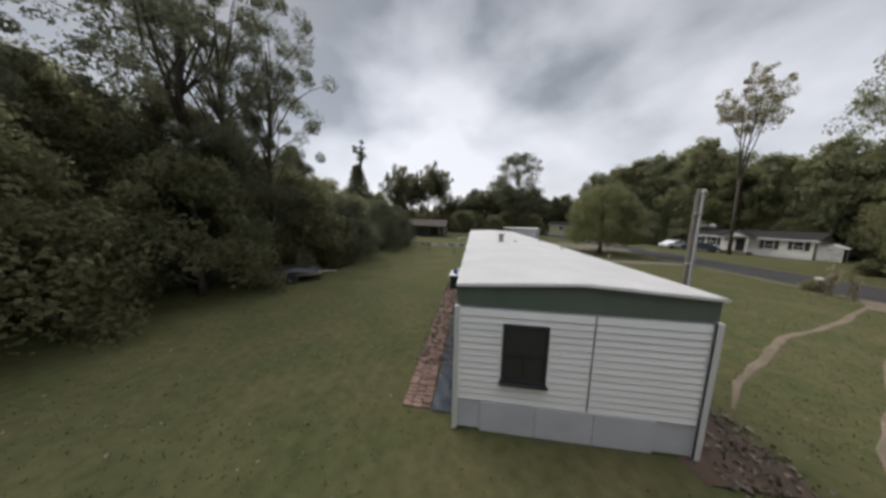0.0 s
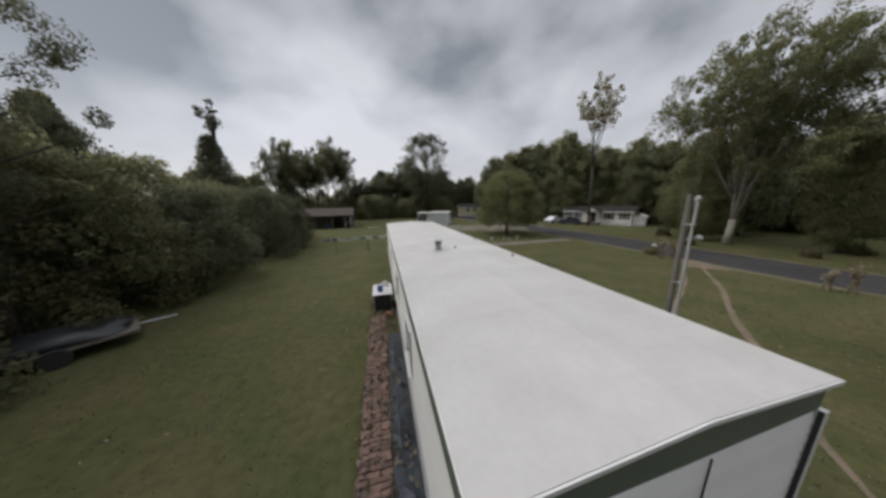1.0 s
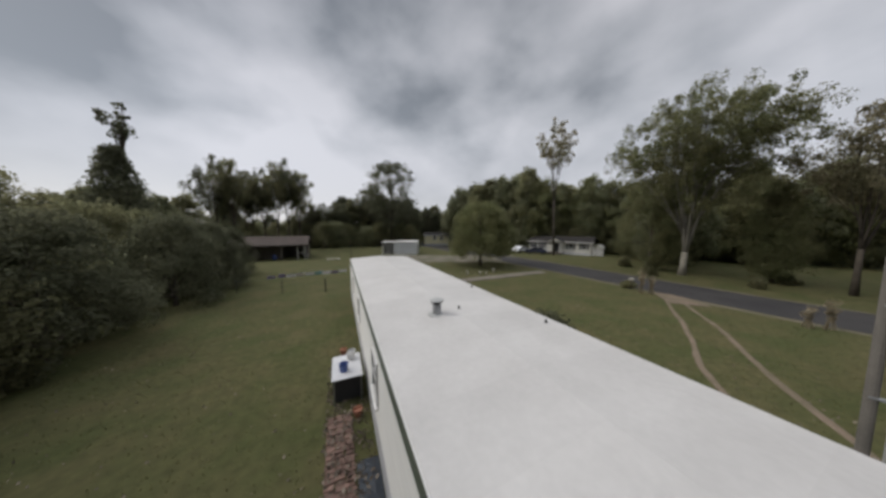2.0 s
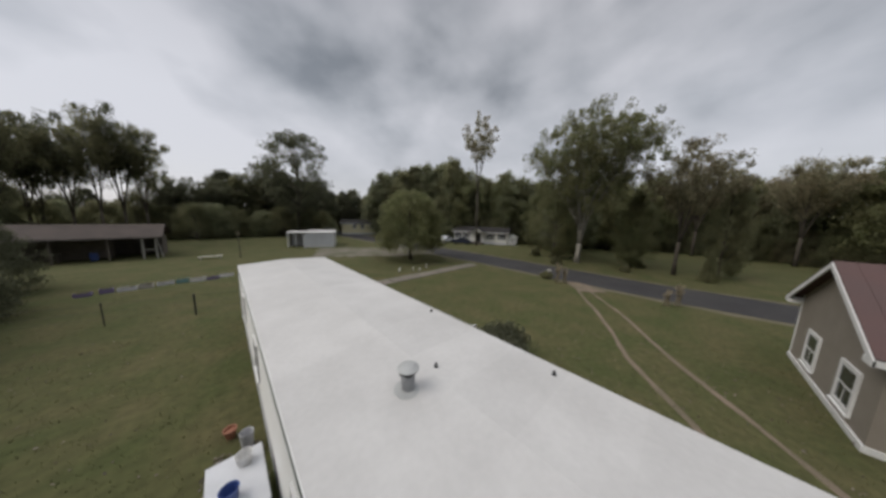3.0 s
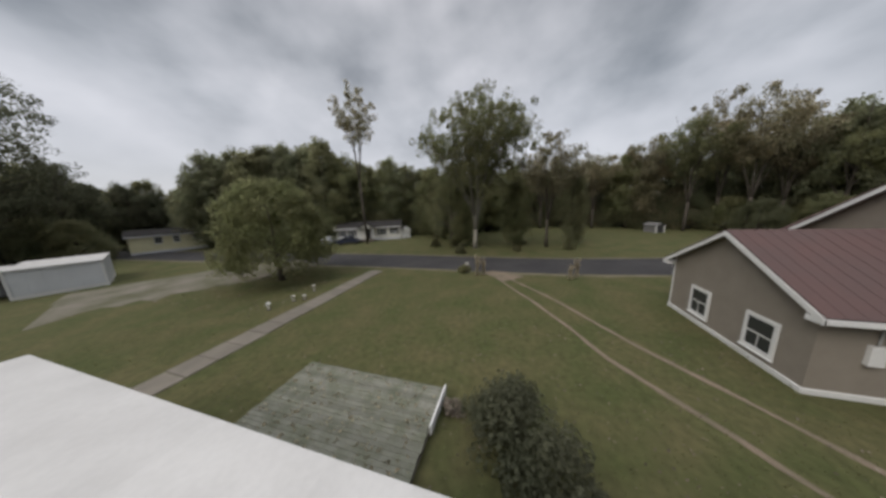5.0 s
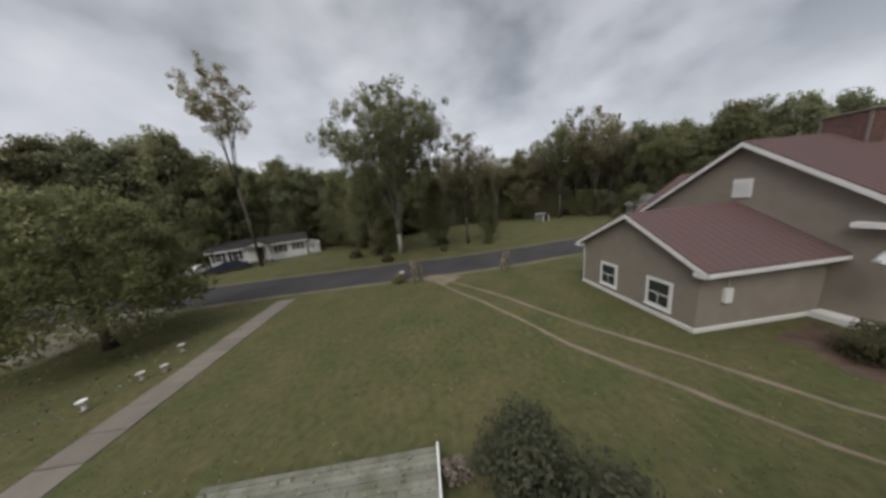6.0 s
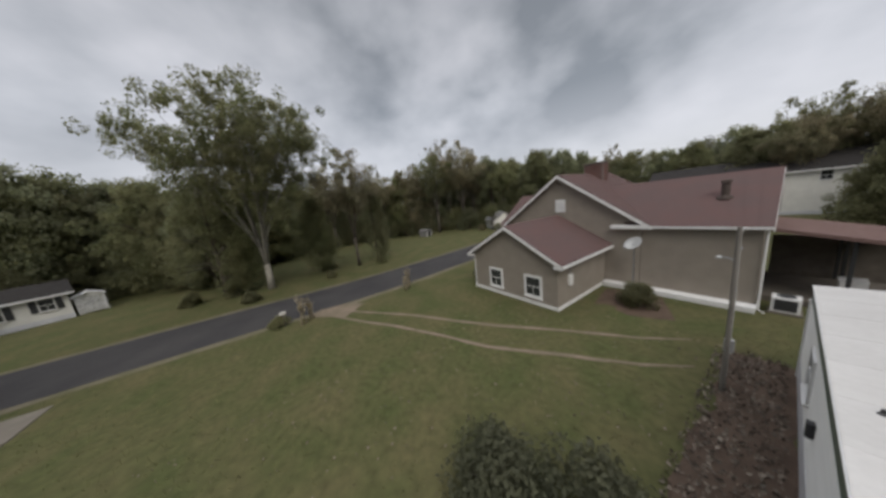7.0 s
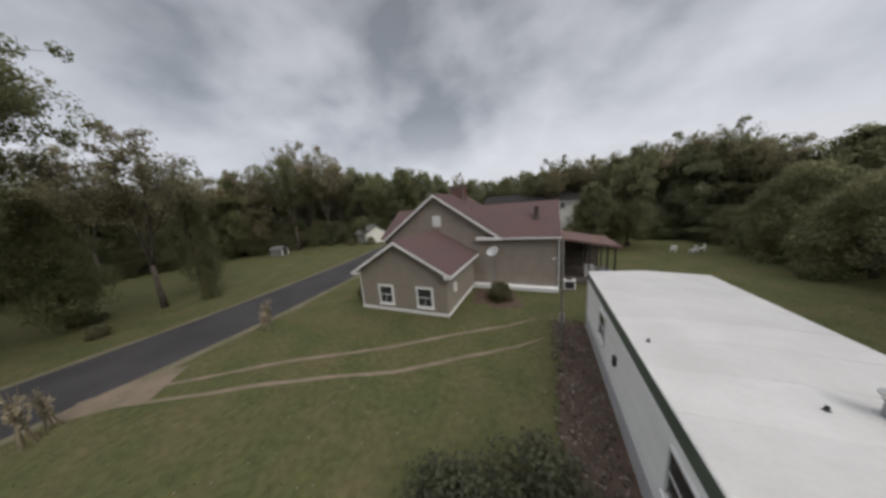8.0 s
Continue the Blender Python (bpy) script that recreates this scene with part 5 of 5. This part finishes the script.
part("brace", tube([(10.85, -0.32, 2.6), (11.25, -0.32, 0.02)], 0.06, 6), "stone", shed)
part("cross_rail", box(9.78, -0.36, 1.1, 10.67, -0.3, 1.2), "stone", shed)
bench = thing("work_bench", pose(-15.0, 52.4, 0), "dark wooden bench inside the open shed", "bench")
part("top", box(-1.2, -0.35, 0.82, 1.2, 0.35, 0.9, bevel=0.01), "old_wood", bench)
for x in (-1.05, 1.05):
    for y in (-0.28, 0.28):
        part("leg", box(x - 0.05, y - 0.05, 0, x + 0.05, y + 0.05, 0.82), "old_wood", bench)
drum = thing("barrel", pose(-11.6, 52.0, 0), "blue plastic barrel in the open shed", "barrel")
part("body", lathe([(0.26, 0), (0.3, 0.12), (0.31, 0.5), (0.3, 0.8), (0.26, 0.92)], 16), "blue_plastic", drum)
part("lid", lathe([(0.24, 0.92), (0.25, 0.95), (0.03, 0.96)], 16), "dark_trim", drum)
part("door", box(0.3, 2.6, 0.02, 7.0, 2.68, 2.4), "old_wood", shed)

# small white shed over the road
ws = thing("garden_shed", pose(54.9, -16.7, 0, 0, 0, 25) @ Matrix.Scale(0.68, 4), "small weathered garden shed with pale corner trim", "garden shed")
part("wall", slab([(0, 0, 0), (0, 0, 2.0), (0, 1.3, 2.6), (0, 2.6, 2.0), (0, 2.6, 0)], 3.4, None, (1, 0, 0)), "shingle_grey", ws)
for x, y in ((0, 0), (0, 2.6), (3.4, 0)):
    part("corner_trim", box(x - 0.1, y - 0.1, 0, x + 0.1, y + 0.1, 2.0, bevel=0.01), "white_trim", ws)
for y0 in (-0.2, 2.8):
    part("roof", slab([(-0.2, y0, 1.98), (3.6, y0, 1.98), (3.6, 1.3, 2.68), (-0.2, 1.3, 2.68)], 0.07), "shingle_grey", ws)
part("door", box(-0.04, 0.7, 0.05, -0.004, 1.9, 1.9, bevel=0.01), "dark_trim", ws)
window_unit(ws, Matrix.Translation((1.7, -0.01, 1.2)), 0.7, 0.7, 0.06)


# ---- vehicles ----
def car(at, paint, label):
    c = thing("car", at, label, "car")
    prof = [(-2.1, 0.35), (-2.15, 0.75), (-1.95, 0.92), (-1.2, 0.98), (-0.55, 1.42), (0.75, 1.45), (1.45, 1.0), (2.05, 0.88), (2.15, 0.55), (2.1, 0.35)]
    bm = slab([(x, -0.85, z) for x, z in prof], 1.7, None, (0, 1, 0))
    bmesh.ops.bevel(bm, geom=bm.edges[:], offset=0.06, segments=2, affect="EDGES")
    body = part("body", bm, paint, c)
    for s in (-1, 1):
        part("window", slab([(-1.05, s * 0.855, 1.0), (1.3, s * 0.855, 1.02), (0.7, s * 0.855, 1.36), (-0.5, s * 0.855, 1.34)], 0.01, None, (0, s, 0)), "glass", c)
        for x in (-1.3, 1.35):
            w = part("wheel", lathe([(0.2, -0.1), (0.31, -0.1), (0.33, -0.05), (0.33, 0.05), (0.31, 0.1), (0.2, 0.1)], 18), "black_rubber", c)
            w.matrix_local = Matrix.Translation((x, s * 0.78, 0.33)) @ pose(0, 0, 0, 90)
            part("rim", lathe([(0.19, -0.09), (0.2, 0.0), (0.19, 0.09)], 14), "galv", w)
        part("headlight", box(2.06, s * 0.6 - 0.16, 0.62, 2.17, s * 0.6 + 0.16, 0.78, bevel=0.02), "white_trim", c)
    part("windscreen", slab([(0.85, -0.7, 1.42), (0.85, 0.7, 1.42), (1.4, 0.7, 1.07), (1.4, -0.7, 1.07)], 0.02, None, (0.5, 0, 0.85)), "glass", c)
    return c


u = Vector((math.cos(radians(turn)), math.sin(radians(turn)), 0))
nrm = Vector((-u.y, u.x, 0)) * -1
p1 = Vector((fx, fy, 0)) + u * -0.6 + nrm * 2.6
p2 = Vector((fx, fy, 0)) + u * 3.4 + nrm * 3.2
car(pose(p1.x, p1.y, 0, 0, 0, turn + 80), "car_white", "white car parked beside the pale house")
car(pose(p2.x, p2.y, 0, 0, 0, turn + 8), "car_dark", "dark blue car parked before the pale house")

# ---- service pole beside the mobile home ----
sp = thing("service_pole", pose(5.95, 2.46, 0), "weathered service pole with a pale slim conduit", "utility pole")
part("pole", tube([(0, 0, -0.1), (0.0, 0.0, 2.6), (0.02, 0.02, 5.35)], [0.062, 0.058, 0.053], 12), "pole_wood", sp)
part("conduit", tube([(-0.03, -0.16, 0.0), (-0.03, -0.16, 3.0), (0.0, -0.13, 5.25)], 0.026, 8), "grey_plastic", sp, "pale conduit")
part("weatherhead", lathe([(0.035, 5.2), (0.055, 5.24), (0.055, 5.28), (0.02, 5.32)], 12, None, (0.0, -0.13, 0.0)), "grey_plastic", sp)
part("meter_box", box(-0.13, -0.32, 1.3, 0.09, -0.2, 1.75, bevel=0.02), "grey_plastic", sp)
part("lamp_arm", tube([(0.0, 0.0, 4.35), (0.2, -0.05, 4.42), (0.34, -0.08, 4.42)], 0.018, 6), "galv", sp)
part("lamp_head", lathe([(0.02, 0.0), (0.07, -0.035), (0.065, -0.08), (0.015, -0.1)], 14, None, (0.36, -0.085, 4.46)), "grey_plastic", sp)
for z in (1.9, 3.4, 4.7):
    part("clamp", box(-0.06, -0.18, z, 0.03, 0.02, z + 0.03, bevel=0.005), "galv", sp)

# ---- low deck on the road side of the mobile home ----
deck = thing("deck", pose(TW + 0.12, 12.3, 0), "low weathered grey deck strewn with leaves, beside the mobile home", "deck")
deck_me = mesh_of(box(0, 0, -0.03, 0.136, 5.9, 0.0, bevel=0.005), "deck_board", "deck_grey")
for k in range(32):
    piece("deck_board", deck_me, deck, pose(0.142 * k, rr.uniform(-0.02, 0.02), 0.33 + rr.uniform(-0.004, 0.004)))
for y in (0.02, 5.83):
    part("rim_board", box(0.0, y, 0.1, 4.54, y + 0.045, 0.298, bevel=0.004), "old_wood", deck)
part("rim_board", box(4.5, 0.067, 0.1, 4.545, 5.83, 0.298, bevel=0.004), "old_wood", deck)
for x in (0.15, 2.2, 4.35):
    for y in (0.2, 2.95, 5.7):
        part("footing", box(x - 0.07, y - 0.07, 0.0, x + 0.07, y + 0.07, 0.296), "old_wood", deck)
part("edge_rail", box(2.9, -0.085, 0.2, 4.5, -0.03, 0.52, bevel=0.008), "white_trim", deck, "white board along the deck's end")
for k in range(2):
    part("step", box(0.04, 0.15, 0.332 + 0.16 * k, 0.62 - 0.28 * k, 1.25, 0.49 + 0.16 * k, bevel=0.008), "old_wood", deck)


# ---- shrubs and plants by the house and the road ----
def shrub(name, x, y, r, h, mat, label, cat="shrub", seed=1, size=0.1, n=26, per=70):
    rs = np.random.RandomState(seed)
    cs, rad = [], []
    for _ in range(n):
        a, t = rs.uniform(0, 6.283), rs.uniform(0, 1)
        k = r * 0.75 * math.sqrt(rs.uniform(0.1, 1)) * math.sqrt(max(0.05, 1 - t ** 2))
        cs.append((k * math.cos(a), k * math.sin(a), 0.15 + (h - 0.35) * t))
        rad.append(r * rs.uniform(0.25, 0.42))
    s = thing(name, pose(x, y, -0.02), label, cat)
    tops = [cs[i] for i in rs.permutation(n)[:10]]
    bm = bmesh.new()
    for c in tops:
        tube([(0.04 * rs.normal(), 0.04 * rs.normal(), -0.03), (c[0] * 0.5, c[1] * 0.5, c[2] * 0.6), c], [0.025, 0.018, 0.006], 5, bm)
    part("stems", bm, "bark", s)
    ob = new("leaves", leaves_mesh(cs, rad, per, size, rs, "leaves", mat))
    ob.parent = s
    return s


shrub("foundation_shrub", 9.6, -2.6, 1.2, 1.5, "leaf_dark", "round clipped dark shrub in the mulch bed", seed=3, size=0.12, n=40, per=90)
shrub("foundation_shrub", 8.4, 10.15, 1.6, 1.6, "leaf_shade", "dark evergreen shrub beside the mobile home", seed=4, size=0.13, n=46, per=90)
shrub("foundation_shrub", 6.9, 9.0, 1.4, 2.0, "leaf_shade", "dark evergreen shrub beside the mobile home", seed=14, size=0.13, n=30, per=80)
shrub("foundation_shrub", 20.2, -0.6, 0.9, 1.5, "leaf_dark", "dark shrub at the corner of the house", seed=5, size=0.12, n=30, per=80)
def corn_bundle(x, y, h, seed):
    """Dry stalks tied at the waist, flaring above and below, with drooping leaves."""
    rs = np.random.RandomState(seed)
    c = thing("corn_stalk_bundle", pose(x, y, 0), "bundle of dry tan corn stalks tied round a stake", "plant", "corn stalk bundles")
    lf = []
    for k in range(13):
        a, f, t = rs.uniform(0, 6.283), rs.uniform(0.08, 0.26), h * rs.uniform(0.7, 1.05)
        g = rs.uniform(0.06, 0.3)
        pts = [(f * math.cos(a), f * math.sin(a), 0.0), (0.05 * math.cos(a), 0.05 * math.sin(a), h * 0.45), (g * math.cos(a), g * math.sin(a), t)]
        part("stalk", tube(pts, [0.016, 0.014, 0.006], 5), "leaf_tan", c)
        for _ in range(4):
            u = rs.uniform(0.1, 1.0)
            lf.append((g * u * math.cos(a), g * u * math.sin(a), t * (0.3 + 0.66 * u)))
    ob = new("leaves", leaves_mesh(lf, np.full(len(lf), 0.09), 2, 0.18, rs, "leaves", "leaf_tan", 1.5))
    ob.parent = c
    part("tie", lathe([(0.075, h * 0.43), (0.085, h * 0.45), (0.075, h * 0.47)], 12), "old_wood", c)
    return c


for x, y, h, sd in ((23.3, 13.2, 2.1, 6), (23.8, 12.7, 1.6, 16), (24.2, 4.7, 1.8, 7), (23.6, 5.3, 1.3, 17)):
    corn_bundle(x, y, h, sd)
shrub("low_shrub", 24.3, 14.6, 0.8, 0.8, "leaf_light", "low green plant by the driveway mouth", "plant", 8, 0.12, 20, 60)
shrub("dry_shrub", 8.7, 11.85, 0.4, 0.6, "litter", "small reddish-brown dry plant by the porch", "plant", 44, 0.1, 14, 40)
for x, y, r, h, sd in ((37.5, 22.0, 1.0, 1.6, 9), (33.0, 17.0, 0.9, 1.2, 10), (37.4, 18.5, 1.3, 2.2, 11), (35.2, 9.5, 0.7, 0.9, 12), (40.5, 9.0, 1.0, 1.1, 13)):
    shrub("roadside_shrub", x, y, r, h, "leaf_dark", "dark shrub on the verge past the road", seed=sd, size=0.2, n=26, per=60)
post_box = thing("mailbox", pose(24.0, 14.3, 0) @ Matrix.Scale(0.8, 4), "pale mailbox on a wooden post", "mailbox")
part("post", box(-0.05, -0.05, 0, 0.05, 0.05, 1.05), "old_wood", post_box)
part("box", box(-0.12, -0.26, 1.052, 0.12, 0.26, 1.3, bevel=0.05), "stone", post_box)
part("flag", box(0.122, -0.1, 1.2, 0.13, 0.06, 1.28), "red_paint", post_box)
single("mulch_bed", ribbon([(8.4 + 0.4 * k, -3.2 + 0.2 * math.sin(k)) for k in range(9)], 1.5, 0.015, 0.03, 0.25, rr), "mulch", "dark mulch bed along the house wall", "flower bed", kind="structure")
single("mulch_bed", ribbon([(5.3, -0.4 + 0.55 * k) for k in range(21)], 0.72, 0.03, 0.04, 0.3, rr), "mulch", "mulch strip strewn with leaves beside the mobile home", "flower bed", kind="structure")


def litter(name, x0, y0, x1, y1, n, size, seed, label, mat="litter", z=0.05):
    rs = np.random.RandomState(seed)
    c = np.stack([rs.uniform(x0, x1, n), rs.uniform(y0, y1, n), rs.uniform(z * 0.7, z + 0.04, n)], 1)
    ob = new(name, leaves_mesh(c, np.full(n, 0.03), 1, size, rs, name, mat))
    return tagged(ob, label, "leaves", "", "stuff")


litter("fallen_leaves", 4.75, -0.6, 6.4, 10.6, 1900, 0.12, 31, "brown fallen leaves on the mulch beside the wall")
litter("fallen_leaves", -1.3, 2.0, -0.1, 12.5, 1300, 0.12, 32, "brown and red fallen leaves along the wall")
litter("fallen_leaves", 6.5, -1.0, 16.0, 21.0, 900, 0.08, 34, "scattered small dry leaves on the lawn", z=0.03)
litter("fallen_leaves", -10.0, -2.0, -1.5, 24.0, 700, 0.08, 35, "scattered small dry leaves on the lawn", z=0.03)
litter("fallen_leaves", 4.8, 12.4, 9.2, 18.1, 1100, 0.11, 36, "yellow and brown leaves strewn over the deck", "leaf_tan", 0.36)
litter("fallen_leaves", 12.0, 26.0, 24.0, 37.0, 900, 0.12, 33, "fallen leaves under the shade tree")

# small pale ornaments on the lawn by the walk
for k, (x, y, h) in enumerate(((13.3, 26.2, 0.46), (14.8, 25.7, 0.42), (15.3, 25.2, 0.34), (16.9, 25.9, 0.5))):
    o = thing("lawn_ornament", pose(x, y, 0, 0, 0, 50 * k), "small pale stone lawn ornament beside the walk", "ornament", "lawn ornaments")
    part("plinth", box(-0.13, -0.13, 0, 0.13, 0.13, 0.08, bevel=0.015), "concrete", o)
    part("bowl", lathe([(0.06, 0.08), (0.045, h * 0.6), (0.15, h * 0.9), (0.16, h), (0.12, h - 0.03), (0.03, h - 0.07)], 14), "stone" if k else "white_trim", o)

# things along the left wall of the mobile home
tb = thing("work_table", pose(-0.62, 10.6, 0), "white-topped table with a dark cabinet beside the mobile home", "table")
part("top", box(-0.5, -0.75, 0.86, 0.45, 0.75, 0.9, bevel=0.01), "skirting", tb)
for x in (-0.44, 0.39):
    for y in (-0.68, 0.68):
        part("leg", tube([(x, y, 0), (x, y, 0.86)], 0.02, 6), "galv", tb)
part("cabinet", box(-0.42, -0.62, 0.05, 0.36, 0.62, 0.82, bevel=0.02), "tarp", tb)
for x, y, h, mt, lab in ((-0.75, 10.3, 0.26, "blue_plastic", "small blue tub on the table"), (-0.5, 11.0, 0.22, "white_trim", "small white tub on the table"), (-0.42, 12.4, 0.5, "skirting", "grey bin by the wall")):
    t2 = thing("tub", pose(x, y, 0.902 if y < 12 else 0.0), lab, "tub")
    part("body", lathe([(0.12, 0), (0.15, h), (0.16, h), (0.14, h - 0.02), (0.11, 0.03)], 16), mt, t2)
rp = random.Random(9)
pot_me = mesh_of(lathe([(0.11, 0), (0.16, 0.26), (0.18, 0.26), (0.18, 0.31), (0.15, 0.31), (0.13, 0.24), (0.1, 0.22)], 14), "pot", "terracotta")
for x, y, s in ((-0.4, 9.2, 0.8), (-0.75, 13.1, 0.9)):
    ob = tagged(new("flower_pot", pot_me), "empty terracotta pot along the wall", "flower pot", "pots by the wall")
    ob.matrix_world = Matrix.Translation((x, y, 0.0)) @ Matrix.Scale(s, 4)
sheet = bmesh.new()
rows = [[sheet.verts.new((-0.02 - 0.17 * i, 0.4 + 0.22 * k, 0.03 + 0.13 * abs(noise.noise(Vector((i * 0.7, k * 0.45, 2.0)))) * (1 if 0 < i < 3 else 0.25))) for i in range(4)] for k in range(34)]
for a, b in zip(rows, rows[1:]):
    for i in range(3):
        sheet.faces.new((a[i], a[i + 1], b[i + 1], b[i]))
bmesh.ops.solidify(sheet, geom=sheet.faces[:], thickness=0.012)
single("ground_sheet", sheet, "blue_grey_sheet", "crumpled blue-grey plastic sheet along the wall", "plastic sheet")
heap = thing("brick_path", pose(0, 0, 0), "uneven reddish brick strip strewn with leaves by the wall", "path")
bk_me = mesh_of(box(-0.105, -0.05, -0.02, 0.105, 0.05, 0.045, bevel=0.006), "brick", "path_brick")
for k in range(76):
    for n in range(3):
        piece("brick", bk_me, heap, pose(-0.68 - 0.225 * n + rp.uniform(-0.02, 0.02), 0.5 + 0.118 * k + rp.uniform(-0.012, 0.012), rp.uniform(-0.012, 0.012), rp.uniform(-2, 2), rp.uniform(-2, 2), rp.uniform(-5, 5)))
# dark covered heap at the thicket's foot
hp = thing("covered_trailer", pose(-11.9, 9.6, 0, 0, 0, 40) @ Matrix.Scale(1.05, 4), "low trailer under a black tarpaulin by the thicket", "trailer")
bm = blob(1.0, 4.0, 0.35, (1.6, 0.95, 0.36), (0, 0, 0.6))
part("tarpaulin", bm, "tarp", hp, smooth=True)
part("bed", box(-1.7, -0.9, 0.42, 1.7, 0.9, 0.52, bevel=0.01), "old_wood", hp)
for s in (-1, 1):
    w = part("wheel", lathe([(0.2, -0.09), (0.3, -0.09), (0.31, 0.0), (0.3, 0.09), (0.2, 0.09)], 16), "black_rubber", hp)
    w.matrix_local = Matrix.Translation((0, s * 1.0, 0.31)) @ pose(0, 0, 0, 90)
part("drawbar", tube([(1.6, 0, 0.46), (2.7, 0, 0.4)], 0.04, 6), "galv", hp)
# wire fence and a row of planters beyond the mobile home
fence = thing("wire_fence", pose(0, 0, 0), "thin wire fence on slim dark posts across the lawn", "fence")
for k in range(4):
    part("post", tube([(-8.9 + 3.43 * k, 26.8 - 1.0 * k, 0), (-8.9 + 3.43 * k, 26.8 - 1.0 * k, 1.3)], 0.03 if k != 2 else 0.05, 6), "dark_trim", fence)
for z in (0.4, 0.8, 1.2):
    part("wire", tube([(-8.9, 26.8, z), (1.39, 23.8, z)], 0.004, 4), "dark_trim", fence)
pk = random.Random(4)
for k, mt in enumerate(("purple_plastic", "purple_plastic", "skirting", "stone", "skirting", "teal_plastic", "white_trim", "purple_plastic", "white_trim")):
    w, x = pk.uniform(0.6, 1.0), -8.0 + 0.93 * k
    pl = thing("planter_box", pose(x, 33.9 + 0.09 * k + pk.uniform(-0.25, 0.25), 0, 0, 0, pk.uniform(-12, 12)), {"purple_plastic": "purple plastic planter box on the lawn", "skirting": "grey planter box on the lawn", "stone": "pale stone planter box on the lawn", "teal_plastic": "pale teal planter box on the lawn", "white_trim": "white planter box on the lawn"}[mt], "planter", "row of planters")
    h = pk.uniform(0.2, 0.34)
    bm = box(-w / 2, -0.25, 0.0, w / 2, -0.22, h)
    box(-w / 2, 0.22, 0.0, w / 2, 0.25, h, bm)
    box(-w / 2, -0.22, 0.0, -w / 2 + 0.03, 0.22, h, bm)
    box(w / 2 - 0.03, -0.22, 0.0, w / 2, 0.22, h, bm)
    part("sides", bm, mt, pl)
    part("soil", box(-w / 2 + 0.03, -0.22, 0.0, w / 2 - 0.03, 0.22, h - 0.06), "mulch", pl)
    rs = np.random.RandomState(60 + k)
    for x0 in (-0.26, 0.0, 0.26):
        spots = [(x0 * w + rs.uniform(-0.08, 0.08), rs.uniform(-0.12, 0.12), h + 0.05) for _ in range(2)]
        lv = new("plant", leaves_mesh(spots, np.full(2, 0.13), 9, 0.1, rs, "plant", "leaf"))
        lv.parent = pl
bp = thing("bird_house", pose(0.95, 45.0, 0), "small pale bird house on a thin dark post", "bird house")
part("post", tube([(0, 0, 0), (-0.03, 0.0, 1.6), (-0.05, 0, 3.1)], [0.05, 0.045, 0.04], 7), "dark_trim", bp)
part("box", box(-0.19, -0.14, 3.08, 0.09, 0.14, 3.38, bevel=0.01), "leaf_tan", bp)
for s in (-1, 1):
    part("roof", slab([(-0.05 + s * 0.21, -0.18, 3.37), (-0.05 + s * 0.21, 0.18, 3.37), (-0.05, 0.18, 3.5), (-0.05, -0.18, 3.5)], 0.02), "old_wood", bp)
gb2 = thing("garden_bench", pose(-1.9, 46.3, 0, 0, 0, 2), "low pale plank bench on the lawn", "bench")
for y in (-0.17, 0.0, 0.17):
    part("plank", box(-1.15, y - 0.075, 0.34, 1.15, y + 0.075, 0.38, bevel=0.006), "stone", gb2)
for x in (-0.9, 0.9):
    part("leg", box(x - 0.05, -0.22, 0, x + 0.05, 0.22, 0.338), "stone", gb2)
# wheelbarrow and mower in the back yard
for x, y, mt, lab in ((-6.5, -19.6, "white_trim", "white garden chair in the back yard"), (-9.2, -20.4, "white_trim", "white garden chair in the back yard"), (-8.0, -19.2, "skirting", "grey garden chair in the back yard")):
    ch = thing("garden_chair", pose(x, y, 0, 0, 0, rp.uniform(0, 360)), lab, "chair", "back yard chairs")
    part("seat", box(-0.25, -0.25, 0.4, 0.25, 0.25, 0.44, bevel=0.012), mt, ch)
    part("backrest", box(-0.25, 0.22, 0.442, 0.25, 0.26, 0.9, bevel=0.012), mt, ch)
    for sx in (-0.21, 0.21):
        for sy in (-0.21, 0.21):
            part("leg", box(sx - 0.02, sy - 0.02, 0, sx + 0.02, sy + 0.02, 0.4), mt, ch)


def blades(name, x0, y0, x1, y1, n, seed, label, keep):
    """Short grass blades, one triangle each, where keep(x, y) holds."""
    rs = np.random.RandomState(seed)
    p = np.stack([rs.uniform(x0, x1, n), rs.uniform(y0, y1, n)], 1)
    p = p[[keep(x, y) for x, y in p]]
    n = len(p)
    a = rs.uniform(0, 6.283, n)
    h = rs.uniform(0.02, 0.05, n)
    w = rs.uniform(0.012, 0.03, n)
    lean = rs.normal(size=(n, 2)) * 0.035
    dx, dy = np.cos(a) * w, np.sin(a) * w
    v = np.stack([np.c_[p[:, 0] - dx, p[:, 1] - dy, np.zeros(n) - 0.01], np.c_[p[:, 0] + dx, p[:, 1] + dy, np.zeros(n) - 0.01], np.c_[p + lean, h]], 1).reshape(-1, 3)
    me = bpy.data.meshes.new(name)
    me.from_pydata(v.tolist(), [], np.arange(3 * n).reshape(-1, 3).tolist())
    me.materials.append(M["grass"])
    return tagged(new(name, me), label, "grass", "", "stuff")


def on_lawn(x, y):
    if -0.3 < x < 6.9 and -0.6 < y < 22.8 or 4 < x < 9.4 and 12.1 < y < 18.4 or 11.9 < x and y < 0.8 and x < 21 or abs(y - 23.8) < 0.8 and x < 23.5:
        return False
    return x < road_mid(y) - 3.6 and noise.noise(Vector((x * 0.5, y * 0.5, 3.1))) > -0.35


blades("lawn_grass", -10.5, -6.0, 25.0, 32.0, 70000, 77, "short uneven grass blades of the lawn", on_lawn)
